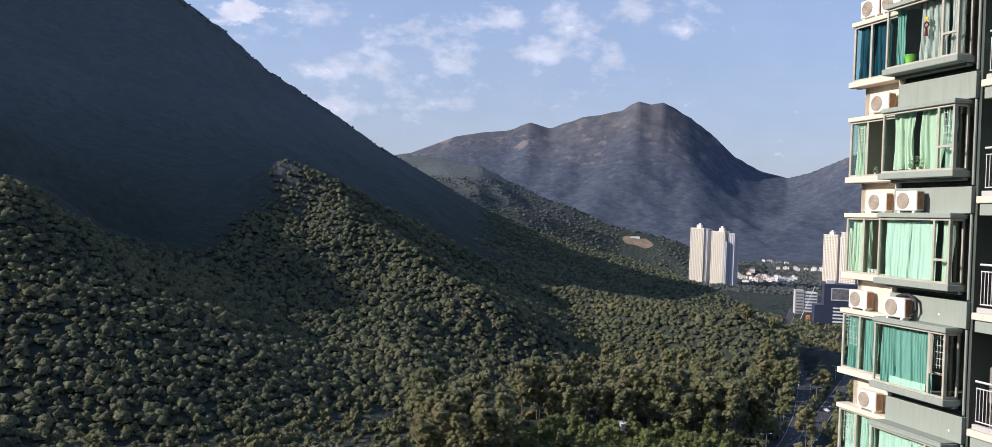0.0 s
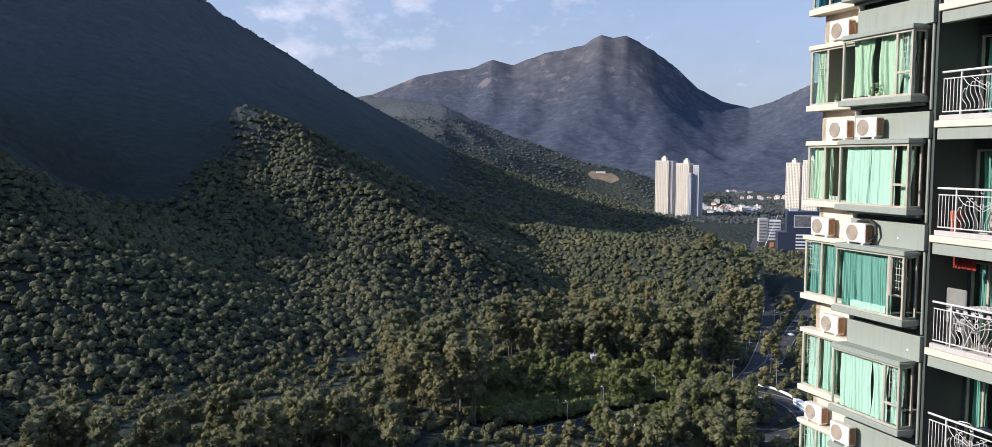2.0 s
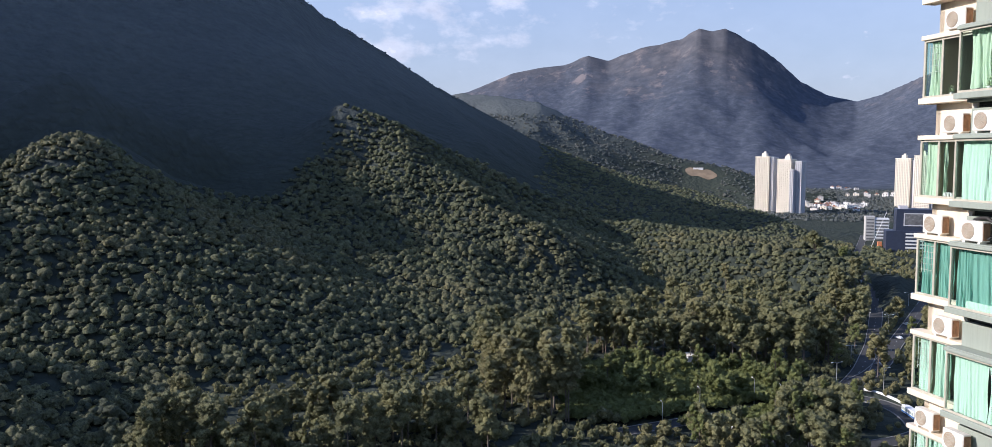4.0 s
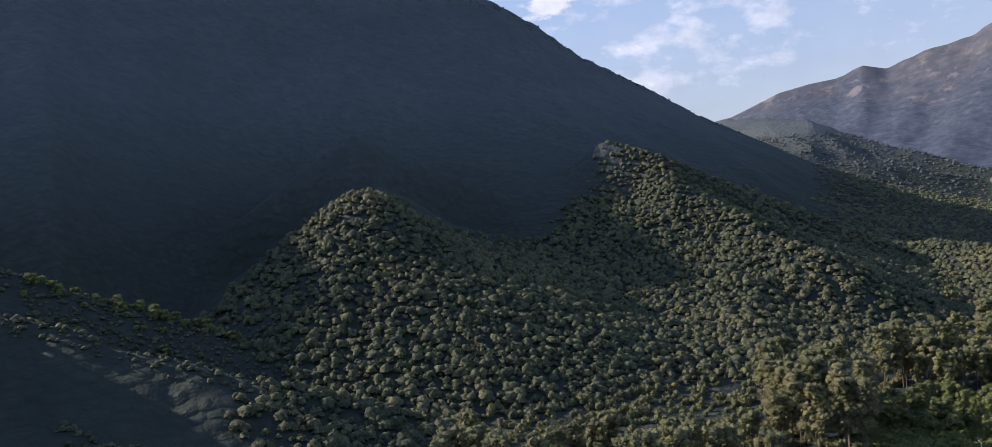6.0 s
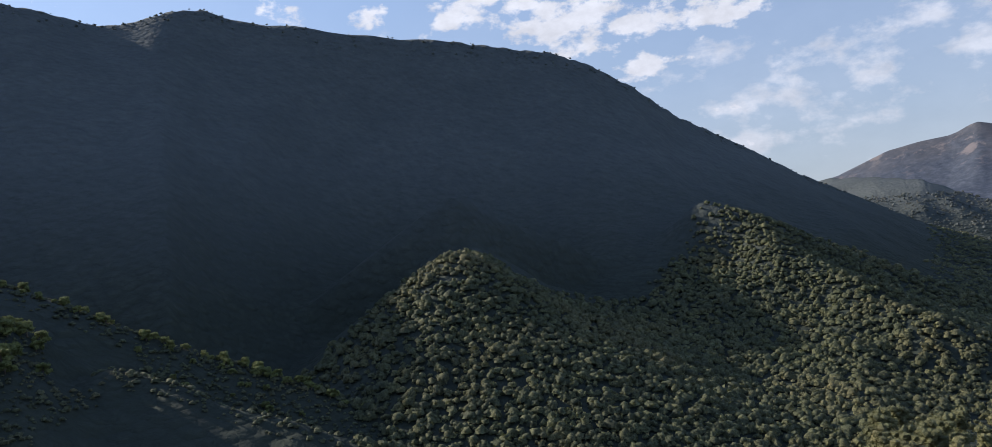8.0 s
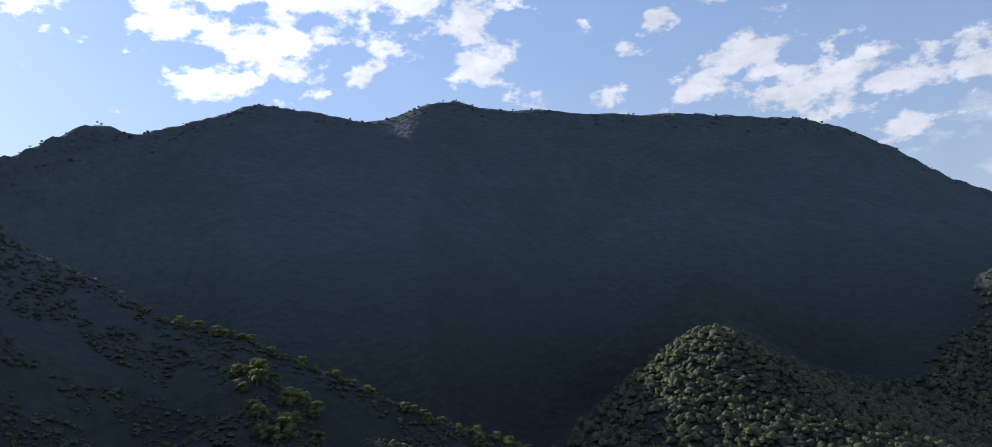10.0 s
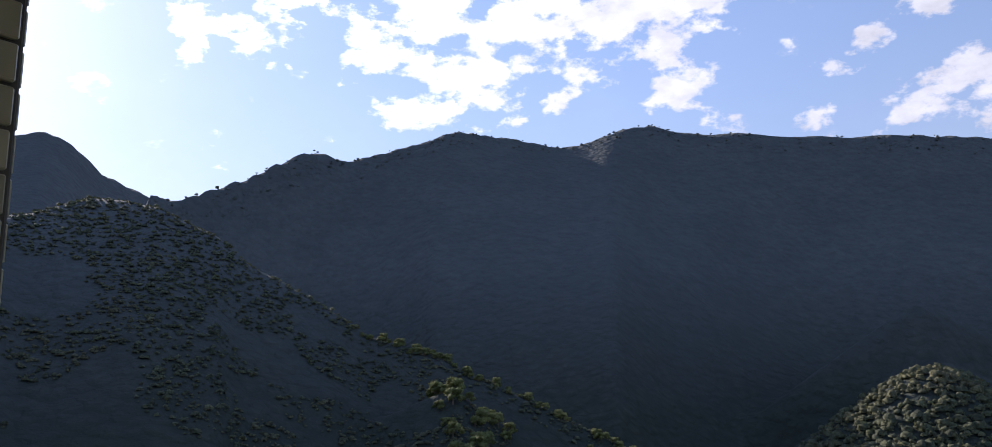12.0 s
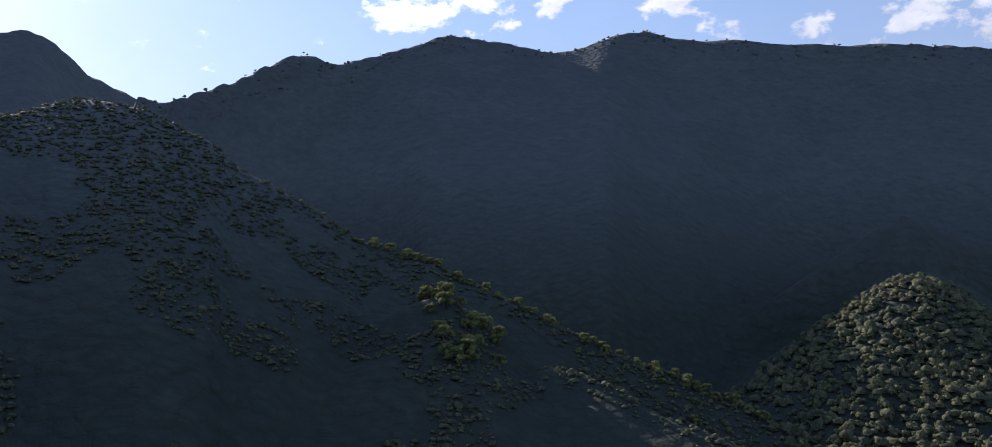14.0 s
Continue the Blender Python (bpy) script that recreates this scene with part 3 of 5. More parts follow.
ground = thing("ground", "wooded hills and valley floor, scrub with grassy and rocky heights coloured for haze", "ground", kind="structure",
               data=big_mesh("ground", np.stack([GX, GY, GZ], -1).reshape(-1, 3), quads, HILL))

# ---- woods: uncountable crowns on the slopes ----
def ico(divide=1, cut=-2.0):
    bm = bmesh.new()
    bmesh.ops.create_icosphere(bm, subdivisions=divide, radius=1.0)
    bmesh.ops.delete(bm, geom=[q for q in bm.verts if q.co.z < cut], context="VERTS")
    bm.verts.index_update()
    v = np.array([q.co for q in bm.verts])
    f = np.array([[q.index for q in p.verts] for p in bm.faces])
    bm.free()
    return v, f


ICO_V, ICO_F = ico()
DOME_V, DOME_F = ico(2, -0.2)


def scatter(rng, count, az0, az1, d0, d1, power):
    """Places spread over a sector, thinning with distance."""
    i = np.arange(count)
    az = az0 + (az1 - az0) * ((i * 0.7548776662 + 0.03 * rng.random(count)) % 1)
    u = np.clip((i * 0.5698402910) % 1 + 0.02 * (rng.random(count) - 0.5), 0, 1)
    d = (d0 ** power + u * (d1 ** power - d0 ** power)) ** (1 / power)
    return -np.sin(np.radians(az)) * d, np.cos(np.radians(az)) * d, d, az


def unit(rng, n, k):
    v = rng.normal(size=(n, k, 3))
    return v / np.linalg.norm(v, axis=-1, keepdims=True)


def crown_mesh(name, rng, cx, cy, cz, size, cores, sprays, leaf, mat, tall=0.8, dome=False):
    """Crowns joined into one mesh: each an uneven heart of some lobes, wrapped in leaf sprays that stand off it."""
    n = len(cx)
    vs, fs, first = [], [], 0
    hub = np.stack([cx, cy, cz + size * tall * 0.45], -1)
    lobes = []
    shape_v, shape_f = (DOME_V, DOME_F) if dome else (ICO_V, ICO_F)
    for k in range(cores):
        ang = 2 * np.pi * (k / cores + 0.3 * rng.random(n))
        out = size * (0.0 if cores == 1 else 0.42) * (0.6 + 0.6 * rng.random(n))
        r = size * (0.80 if cores == 1 else 0.56) * (0.8 + 0.4 * rng.random(n))
        c = hub + np.stack([out * np.cos(ang), out * np.sin(ang), size * tall * 0.5 * (rng.random(n) - 0.4)], -1)
        lobes.append((c, r))
        jig = (0.98 if dome else 0.86) * (1 + (0.62 if dome else 0.4) * (rng.random((n, len(shape_v))) - 0.5))
        squash = 0.8 + 0.4 * rng.random((n, 1, 2))
        v = shape_v[None] * jig[..., None] * r[:, None, None] * np.concatenate([squash, np.full((n, 1, 1), tall)], -1) + c[:, None, :]
        vs.append(v.reshape(-1, 3))
        fs.append((shape_f[None] + (first + np.arange(n) * len(shape_v))[:, None, None]).reshape(-1, 3))
        first += n * len(shape_v)
    for c, r in lobes:
        k = sprays // cores
        d = unit(rng, n, k)
        d[..., 2] = np.abs(d[..., 2]) * 0.95 - 0.12
        spot = c[:, None, :] + d * (r[:, None] * (0.78 + 0.36 * rng.random((n, k))))[..., None] * np.array([1, 1, tall])
        face = d + 0.75 * unit(rng, n, k)
        face /= np.linalg.norm(face, axis=-1, keepdims=True)
        a = np.cross(face, unit(rng, n, k))
        a /= np.linalg.norm(a, axis=-1, keepdims=True) + 1e-9
        b = np.cross(face, a)
        w = (leaf * r[:, None] * (0.6 + 0.8 * rng.random((n, k))))[..., None]
        tri = np.stack([spot - a * w, spot + a * w * 0.9 - b * w * 0.3, spot + b * w * 1.3], 2)
        vs.append(tri.reshape(-1, 3))
        fs.append(first + np.arange(n * k * 3).reshape(-1, 3))
        first += n * k * 3
    return big_mesh(name, np.concatenate(vs), np.concatenate(fs), mat, smooth=dome)


def grow(name, label, seed, count, az0, az1, d0, d1, power, smin, smax, cores, sprays, leaf, mat, tall=0.8, keep=None, dome=False):
    rng = np.random.default_rng(seed)
    x, y, d, az = scatter(rng, count, az0, az1, d0, d1, power)
    ok = ~on_road(x, y)
    if keep is not None:
        ok &= keep(x, y, d, az, rng)
    x, y = x[ok], y[ok]
    size = smin + (smax - smin) * rng.random(len(x)) ** 1.6
    z = land(x, y) - 0.28 * size
    return thing(name, label, "woodland", kind="stuff", data=crown_mesh(name, rng, x, y, z, size, cores, sprays, leaf, mat, tall, dome))


def above_floor(x, y, d, az, rng):
    thin = np.clip((38 - az + 5 * fractal(x, y, 60.0, 2)) / 6, 0, 1) * np.clip((np.interp(az, [-20, 5, 10, 14, 18, 26, 30, 34, 38], [900, 870, 800, 765, 640, 605, 600, 570, 540]) - d + 40 * fractal(x, y, 90.0, 3)) / 45, 0, 1)
    return ((land(x, y) > 7.0) | (az > 25)) & (rng.random(len(x)) < thin)


def shoulder(x, y, d, az, rng):
    return (d < crest(MAIN, az)[0] + 12) & (az < 2 * rng.random(len(x)) - 1)


def scrub_slope(x, y, d, az, rng):
    dr = crest(MAIN, az)[0]
    return (np.abs(d - dr) < 14 + 16 * rng.random(len(x)))


def off_clearing(x, y, d, az, rng):
    return ((land(x, y) < 35) | (d < 1700) | ((land(x, y) < 190) & (d < 2250))) & ~((az < -8.5) & (az > -11.0) & (d > 1780) & (d < 1900))


def ridge_side(x, y, d, az, rng):
    dn = crest(NEAR, az)[0]
    belt = np.abs(d - dn) < 10 + 14 * rng.random(len(x))
    low_rib = (np.abs(d - np.interp(az, [27, 31.8, 41.2, 51.5], [338, 342, 352, 388])) < 14) & (az < 52)
    return (az > 30 + 8 * rng.random(len(x))) & (d < dn + 20) & (belt | (low_rib & (rng.random(len(x)) < 0.5)) | (fractal(x, y, 50.0, 3) > -0.05))


def garden_of(az, d):
    return (az > -14.5) & (az < -1.0) & (d > 312) & (d < 398)


def valley_floor(x, y, d, az, rng):
    return (land(x, y) < 9.0) & ~garden_of(az, d)


grow("woodland", "dense evergreen woods on the lower slopes, olive green", 11, 38000, -20, 42, 250, 900, 1.45, 1.5, 3.4, 1, 15, 0.40, LEAVES, 1.05, keep=above_floor, dome=True)
grow("shoulder_woods", "dark evergreen woods on the shaded shoulder of the hill", 18, 7500, -21, 2, 820, 1335, 1.6, 1.6, 3.4, 1, 4, 0.40, LEAVES, 0.9, keep=shoulder, dome=True)
grow("hillside_scrub", "shrubs and low trees on the shaded hillside", 12, 26000, -20, 84, 430, 1340, 1.6, 0.9, 2.4, 1, 12, 0.45, SCRUB_HAZED, keep=scrub_slope)
grow("ridge_scrub", "scrub along the near ridge, dark green", 13, 26000, 29, 92, 200, 640, 1.5, 0.6, 1.9, 1, 7, 0.42, RIDGE, 0.9, keep=ridge_side, dome=True)
grow("garden_shrubs", "bright green shrubs filling a nursery on the valley floor", 17, 1900, -14.5, -1, 312, 398, 1.0, 1.3, 2.9, 1, 26, 0.55, LEAVES_LIME, 1.0)
grow("distant_woods", "far woods on the valley floor and foothills", 14, 24000, -40, 14, 1350, 2600, 1.2, 2.4, 4.8, 1, 5, 0.5, SCRUB_HAZED, keep=off_clearing)
grow("valley_woods", "tall trees crowding the valley floor", 15, 12500, -40, 30, 210, 1000, 1.1, 1.8, 3.8, 2, 32, 0.34, LEAVES_TALL, 1.2, keep=valley_floor)

# ---- the neighbouring tower block ----
STOREY = 2.8
BLOCK = Matrix.Translation((10.48, 23.36, 0)) @ Matrix.Rotation(radians(-74.2), 4, "Z")   # x along the front, y into the house
TOP = 103.35               # height of a bay's roof slab; storeys step down from it
block = thing("apartment_block", "sage green and cream high-rise block with bay windows and balconies", "building", BLOCK)


def poly(points, z0, z1):
    """An upright prism on a plan."""
    bm = bmesh.new()
    low = [bm.verts.new((x, y, z0)) for x, y in points]
    high = [bm.verts.new((x, y, z1)) for x, y in points]
    bm.faces.new(low[::-1])
    bm.faces.new(high)
    for i in range(len(points)):
        j = (i + 1) % len(points)
        bm.faces.new((low[i], low[j], high[j], high[i]))
    bmesh.ops.recalc_face_normals(bm, faces=bm.faces)
    return bm


def join(*bms):
    bm = bmesh.new()
    for b in bms:
        me = bpy.data.meshes.new("joint")
        b.to_mesh(me)
        b.free()
        bm.from_mesh(me)
        bpy.data.meshes.remove(me)
    return bm


LOW, HIGH = -37, 12        # storeys below and above
z_low, z_high = 0.0, TOP + HIGH * STOREY + 1.2


def storey_z(k):
    return TOP - STOREY * k


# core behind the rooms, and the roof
part("core_wall", poly([(-1.9, 4.4), (9.5, 4.4), (9.5, 12), (-1.9, 12)], z_low, z_high), SAGE_SHADED, block)
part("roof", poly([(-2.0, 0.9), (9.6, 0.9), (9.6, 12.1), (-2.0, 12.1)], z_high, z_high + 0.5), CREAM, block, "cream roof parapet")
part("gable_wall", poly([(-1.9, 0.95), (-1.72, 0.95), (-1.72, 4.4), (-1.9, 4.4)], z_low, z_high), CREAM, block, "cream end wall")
part("party_wall", poly([(2.62, 0.50), (2.78, 0.50), (2.78, 4.4), (2.62, 4.4)], z_low, z_high), SAGE_SHADED, block, "sage return wall beside the balconies, shade in its colour")
part("end_wall", poly([(6.9, 1.0), (7.1, 1.0), (7.1, 4.4), (6.9, 4.4)], z_low, z_high), SAGE_SHADED, block)


def frame_bars(bars, depth=0.06, y=0.0):
    bm = bmesh.new()
    for x0, x1, z0, z1 in bars:
        add_box(bm, x0, x1, y, y + depth, z0, z1, 0.006)
    return bm


def side_bars(bars, x, width=0.06):
    bm = bmesh.new()
    for y0, y1, z0, z1 in bars:
        add_box(bm, x - width, x, y0, y1, z0, z1, 0.006)
    return bm


BAY_H = 1.62        # window height
BAY_Z = -0.13       # top of the window below the slab's top


def front_bay(z, near):
    """Bay in front: slab, sill, frames and panes; z is the slab's top."""
    w0, w1 = z + BAY_Z - BAY_H, z + BAY_Z
    slab = part("bay_roof_slab", join(box(-0.03, 2.53, -0.06, 0.48, z - 0.13, z - 0.035, 0.012), box(-0.01, 2.50, -0.03, 0.44, z - 0.04, z, 0.01)), SAGE, block, "sage green bay roof slab")
    part("bay_sill", join(box(-0.05, 2.55, -0.07, 0.48, w0 - 0.16, w0, 0.012), box(0.02, 2.49, 0.30, 0.48, w0 - 0.24, w0 - 0.16, 0.01)), SAGE, block, "sage green bay sill")
    win = part("bay_window", frame_bars([(0.0, 2.48, w1 - 0.06, w1), (0.0, 2.48, w0, w0 + 0.06), (0.0, 0.06, w0 + 0.06, w1 - 0.06), (1.92, 1.99, w0 + 0.06, w1 - 0.06),
                                          (2.42, 2.48, w0 + 0.06, w1 - 0.06), (1.99, 2.42, w0 + 0.56, w0 + 0.62)]), FRAME, block, "champagne aluminium bay window")
    part("side_frame", side_bars([(0.06, 0.10, w0, w1), (0.40, 0.46, w0, w1), (0.10, 0.40, w1 - 0.06, w1), (0.10, 0.40, w0, w0 + 0.06)], 2.48), FRAME, win)
    if near:
        for x0, x1, z0, z1 in ((0.06, 1.92, w0 + 0.06, w1 - 0.06), (1.99, 2.42, w0 + 0.06, w0 + 0.56), (1.99, 2.42, w0 + 0.62, w1 - 0.06)):
            ob = part("pane", box(x0, x1, 0.028, 0.034, z0, z1), GLASS, win)
            ob.visible_shadow = False
        ob = part("pane", box(2.44, 2.446, 0.10, 0.40, w0 + 0.06, w1 - 0.06), GLASS_DARK, win)
        ob.visible_shadow = False
    else:
        part("pane", join(box(0.06, 2.42, 0.03, 0.04, w0 + 0.06, w1 - 0.06), box(2.44, 2.446, 0.10, 0.40, w0 + 0.06, w1 - 0.06)), GLASS_DARK, win)
    # wall band between the storeys
    part("wall_band", box(0.10, 2.70, 0.38, 0.56, z + 0.004, z + 0.66, 0.008), SAGE, block)
    # darkened sage paints the shadow behind the wall band
    part("recess_wall", box(0.02, 2.60, 0.56, 0.66, z, z + STOREY - BAY_H - 0.30), SAGE_SHADED, block)
    part("room_back", join(box(0.0, 2.60, 3.3, 3.36, w0 - 0.4, w1 + 0.2), box(-0.10, -0.02, 0.62, 3.3, w0 - 0.4, w1 + 0.2), box(0.0, 2.6, 0.56, 3.3, w0 - 0.36, w0 - 0.28), box(0.0, 2.6, 0.56, 3.3, w1 + 0.15, w1 + 0.22)), ROOM, block, "dim room behind the bay")


def left_bay(z, near):
    """The narrower bay set back round the step."""
    w0, w1 = z + BAY_Z - BAY_H, z + BAY_Z
    part("corner_bay_slab", box(-2.16, -0.06, 0.57, 1.0, z - 0.13, z, 0.012), CREAM, block, "cream corner bay slab")
    part("corner_bay_sill", box(-2.18, -0.06, 0.56, 1.0, w0 - 0.17, w0, 0.012), CREAM, block, "cream corner bay sill")
    win = part("corner_bay_window", frame_bars([(-2.10, -0.04, w1 - 0.06, w1), (-2.10, -0.04, w0, w0 + 0.06), (-2.10, -2.02, w0 + 0.06, w1 - 0.06), (-1.40, -1.32, w0 + 0.06, w1 - 0.06),
                                                 (-0.72, -0.64, w0 + 0.06, w1 - 0.06)], y=0.63), FRAME, block, "champagne aluminium corner window")
    part("side_frame", side_bars([(0.69, 0.95, w0, w0 + 0.06), (0.69, 0.95, w1 - 0.06, w1), (0.90, 0.95, w0 + 0.06, w1 - 0.06)], -2.04), FRAME, win)
    if near:
        for x0, x1 in ((-2.02, -1.40), (-1.32, -0.72), (-0.64, -0.04)):
            ob = part("pane", box(x0, x1, 0.655, 0.661, w0 + 0.06, w1 - 0.06), GLASS, win)
            ob.visible_shadow = False
        ob = part("pane", box(-2.085, -2.079, 0.69, 0.90, w0 + 0.06, w1 - 0.06), GLASS, win)
        ob.visible_shadow = False
    else:
        part("pane", box(-2.02, -0.04, 0.655, 0.661, w0 + 0.06, w1 - 0.06), GLASS_DARK, win)
    part("cream_wall", join(box(-1.90, 0.04, 0.95, 1.15, z + 0.003, z + STOREY - BAY_H - 0.30), box(-0.02, 0.16, 0.50, 0.95, z + 0.003, z + STOREY - BAY_H - 0.30)), CREAM, block)
    part("room_back", join(box(-1.70, -0.12, 3.3, 3.36, w0 - 0.3, w1 + 0.2), box(-1.70, -0.12, 1.15, 3.3, w0 - 0.26, w0 - 0.18), box(-1.7, -0.12, 1.15, 3.3, w1 + 0.13, w1 + 0.2)), ROOM, block, "dim room behind the corner bay")


def s_curve(side):
    """One bar of the scrollwork, from the bottom rail to the top."""
    pts = []
    for i in range(13):
        t = i / 12
        pts.append((side * 0.055 * math.sin(2 * math.pi * t * 0.95 + 0.4) * (1 - 0.3 * t), t))
    return pts


def ring(x, z, r, y=0.0, bar=0.010):
    pts = [(x + r * math.cos(a), y, z + r * math.sin(a)) for a in [2 * math.pi * i / 12 for i in range(13)]]
    return tube(pts, bar, 5)


BAL_X0, BAL_X1 = 2.82, 5.60
RAIL_MESH = {}


def shared(key, make, mat):
    if key not in RAIL_MESH:
        bm = make()
        me = bpy.data.meshes.new(key)
        bm.to_mesh(me)
        bm.free()
        me.materials.append(mat)
        RAIL_MESH[key] = me
    return RAIL_MESH[key]


def railing(z, near):
    """White iron railing with a scrollwork middle; z is the slab's top."""
    y = 0.52
    top = part("balcony_railing", join(tube([(2.93, y, z + 1.16), (5.56, y, z + 1.16)], 0.028, 8), tube([(2.96, y, z + 1.00), (5.56, y, z + 1.00)], 0.016, 6),
                                       tube([(2.96, y, z + 0.21), (5.56, y, z + 0.21)], 0.018, 6),
                                       tube([(5.55, y, z + 1.16), (5.55, 1.75, z + 1.16)], 0.026, 8), tube([(5.55, y, z + 1.00), (5.55, 1.75, z + 1.00)], 0.016, 6),
                                       tube([(5.55, y, z + 0.21), (5.55, 1.75, z + 0.21)], 0.016, 6)), RAIL, block, "white painted iron balcony railing")
    if not near:
        part("bars", join(*[tube([(x, y, z + 0.21), (x, y, z + 1.0)], 0.010, 4) for x in np.arange(3.0, 5.55, 0.13)]), RAIL, top)
        return
    for x in (3.49, 4.94, 5.54):
        part("post", box(x - 0.02, x + 0.02, y - 0.02, y + 0.02, z + 0.12, z + 1.15, 0.004), RAIL, top)
    straight = shared("straight_bar", lambda: tube([(0, 0, 0), (0, 0, 0.79)], 0.010, 6), RAIL)
    for x in (2.97, 3.07, 3.17, 3.27, 3.38, 5.04, 5.14, 5.24, 5.34, 5.44):
        part("straight_bar", straight, RAIL, top, m=pose(x, y, z + 0.21))
    for i in range(7):
        part("straight_bar", straight, RAIL, top, m=pose(5.55, 0.70 + 0.16 * i, z + 0.21))
    mid = 4.215
    for side in (-1, 1):
        for i in range(5):
            h = 0.70 - 0.075 * abs(i - 1)
            key = f"scroll_{side}_{i}"

            def bar(side=side, i=i, h=h):
                lean = side * (0.10 - 0.02 * i)
                pts = [(x * (1 + 0.15 * i) + lean * t ** 3, 0.0, t * h) for x, t in s_curve(-side)]
                end = pts[-1]
                hook = [(end[0] - side * 0.045 * (1 - math.cos(a)), 0.0, end[2] + 0.045 * math.sin(a)) for a in [0.5 * j for j in range(1, 7)]]
                return tube(pts + hook, 0.009, 5)

            part("scroll_bar", shared(key, bar, RAIL), RAIL, top, m=pose(mid + side * (0.14 + 0.125 * i), y, z + 0.21))
        key = f"sweep_{side}"

        def sweep(side=side):
            a = tube([(side * (0.05 + 0.62 * t), 0.0, 0.45 + 0.33 * t ** 1.7 + 0.05 * math.sin(6 * t)) for t in [j / 12 for j in range(13)]], 0.010, 5)
            b = tube([(side * (0.05 + 0.40 * t), 0.0, 0.55 + 0.23 * t ** 1.3) for t in [j / 10 for j in range(11)]], 0.009, 5)
            return join(a, b)

        part("sweep_bar", shared(key, sweep, RAIL), RAIL, top, m=pose(mid, y, z + 0.21))
    part("centre_bar", shared("centre_bar", lambda: join(tube([(-0.028, 0, 0), (-0.028, 0, 0.82)], 0.008, 5), tube([(0.028, 0, 0), (0.028, 0, 0.82)], 0.008, 5),
                                                         ring(0, 0.56, 0.055), ring(0, 0.90, 0.045)), RAIL), RAIL, top, m=pose(mid, y, z + 0.21))


def balcony(z, near):
    """Slab, kerb and beam; z is the slab's top."""
    part("balcony_slab", box(BAL_X0, BAL_X1 + 0.02, 0.40, 1.98, z - 0.17, z, 0.015), SLAB_EDGE, block, "cream balcony slab edge, streaked by rain")
    part("balcony_beam", box(BAL_X0 + 0.06, BAL_X1 - 0.02, 0.46, 0.64, z - 0.46, z - 0.17, 0.008), SAGE, block, "pale sage beam under the balcony")
    # ceiling and back wall take the shade-darkened sage
    part("balcony_ceiling", box(BAL_X0, BAL_X1, 0.64, 1.9, z - 0.26, z - 0.172), SAGE_SHADED, block)
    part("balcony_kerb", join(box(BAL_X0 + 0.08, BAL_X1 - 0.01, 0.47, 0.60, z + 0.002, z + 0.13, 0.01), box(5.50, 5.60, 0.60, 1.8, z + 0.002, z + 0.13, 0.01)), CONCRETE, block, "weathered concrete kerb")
    part("balcony_back_wall", join(box(2.78, 2.84, 1.74, 1.98, z, z + STOREY - 0.46), box(2.84, 6.9, 1.74, 1.98, z + 2.12, z + STOREY - 0.46), box(5.7, 6.9, 1.74, 1.98, z, z + 2.12)), SAGE_SHADED, block)
    bars = [(2.84, 2.90, z, z + 2.12), (3.32, 3.38, z, z + 2.06), (4.48, 4.54, z, z + 2.06), (5.64, 5.70, z, z + 2.12), (2.90, 5.64, z + 2.06, z + 2.12), (2.90, 5.64, z, z + 0.05)]
    door = part("balcony_door", box(2.90, 5.64, 1.78, 1.85, z, z + 0.05, 0.006), FRAME, block, "sliding glass balcony door in an aluminium frame")
    for b in bars[:5]:
        part("door_bar", frame_bars([b], 0.07, 1.78), FRAME, door)
    for x0, x1 in ((2.90, 3.32), (3.38, 4.48), (4.54, 5.64)):
        ob = part("pane", box(x0, x1, 1.81, 1.816, z + 0.05, z + 2.06), GLASS if near else GLASS_DARK, door)
        ob.visible_shadow = False
    part("balcony_floor", box(2.84, 6.9, 1.98, 4.35, z - 0.17, z - 0.01), ROOM, block)
    part("living_room_wall", box(2.84, 6.9, 4.2, 4.3, z, z + STOREY - 0.2), ROOM, block)
    railing(z, near)


for k in range(-HIGH, -LOW + 1):
    z = storey_z(k)
    if z < 3.5:
        continue
    near = -2 <= k <= 6
    front_bay(z, near)
    left_bay(z, near)
    balcony(z + 0.42, near)


patch_rng = random.Random(4)
for k in range(-2, 6):
    z = storey_z(k)
    for _ in range(patch_rng.choice((0, 1, 1, 2))):
        x, zz = patch_rng.uniform(0.9, 2.6), z + patch_rng.uniform(0.12, 0.6)
        bm = bmesh.new()
        bmesh.ops.create_cone(bm, cap_ends=True, segments=9, radius1=patch_rng.uniform(0.012, 0.032), radius2=0.015, depth=0.008, matrix=pose(x, 0.377, zz, 90))
        part("filler_patch", bm, WHITE, block, "white filler patch")
    part("drain_pipe", tube([(2.66, 0.46, z + 0.70), (2.66, 0.46, z + STOREY - 0.02)], 0.035, 8), SAGE, block)


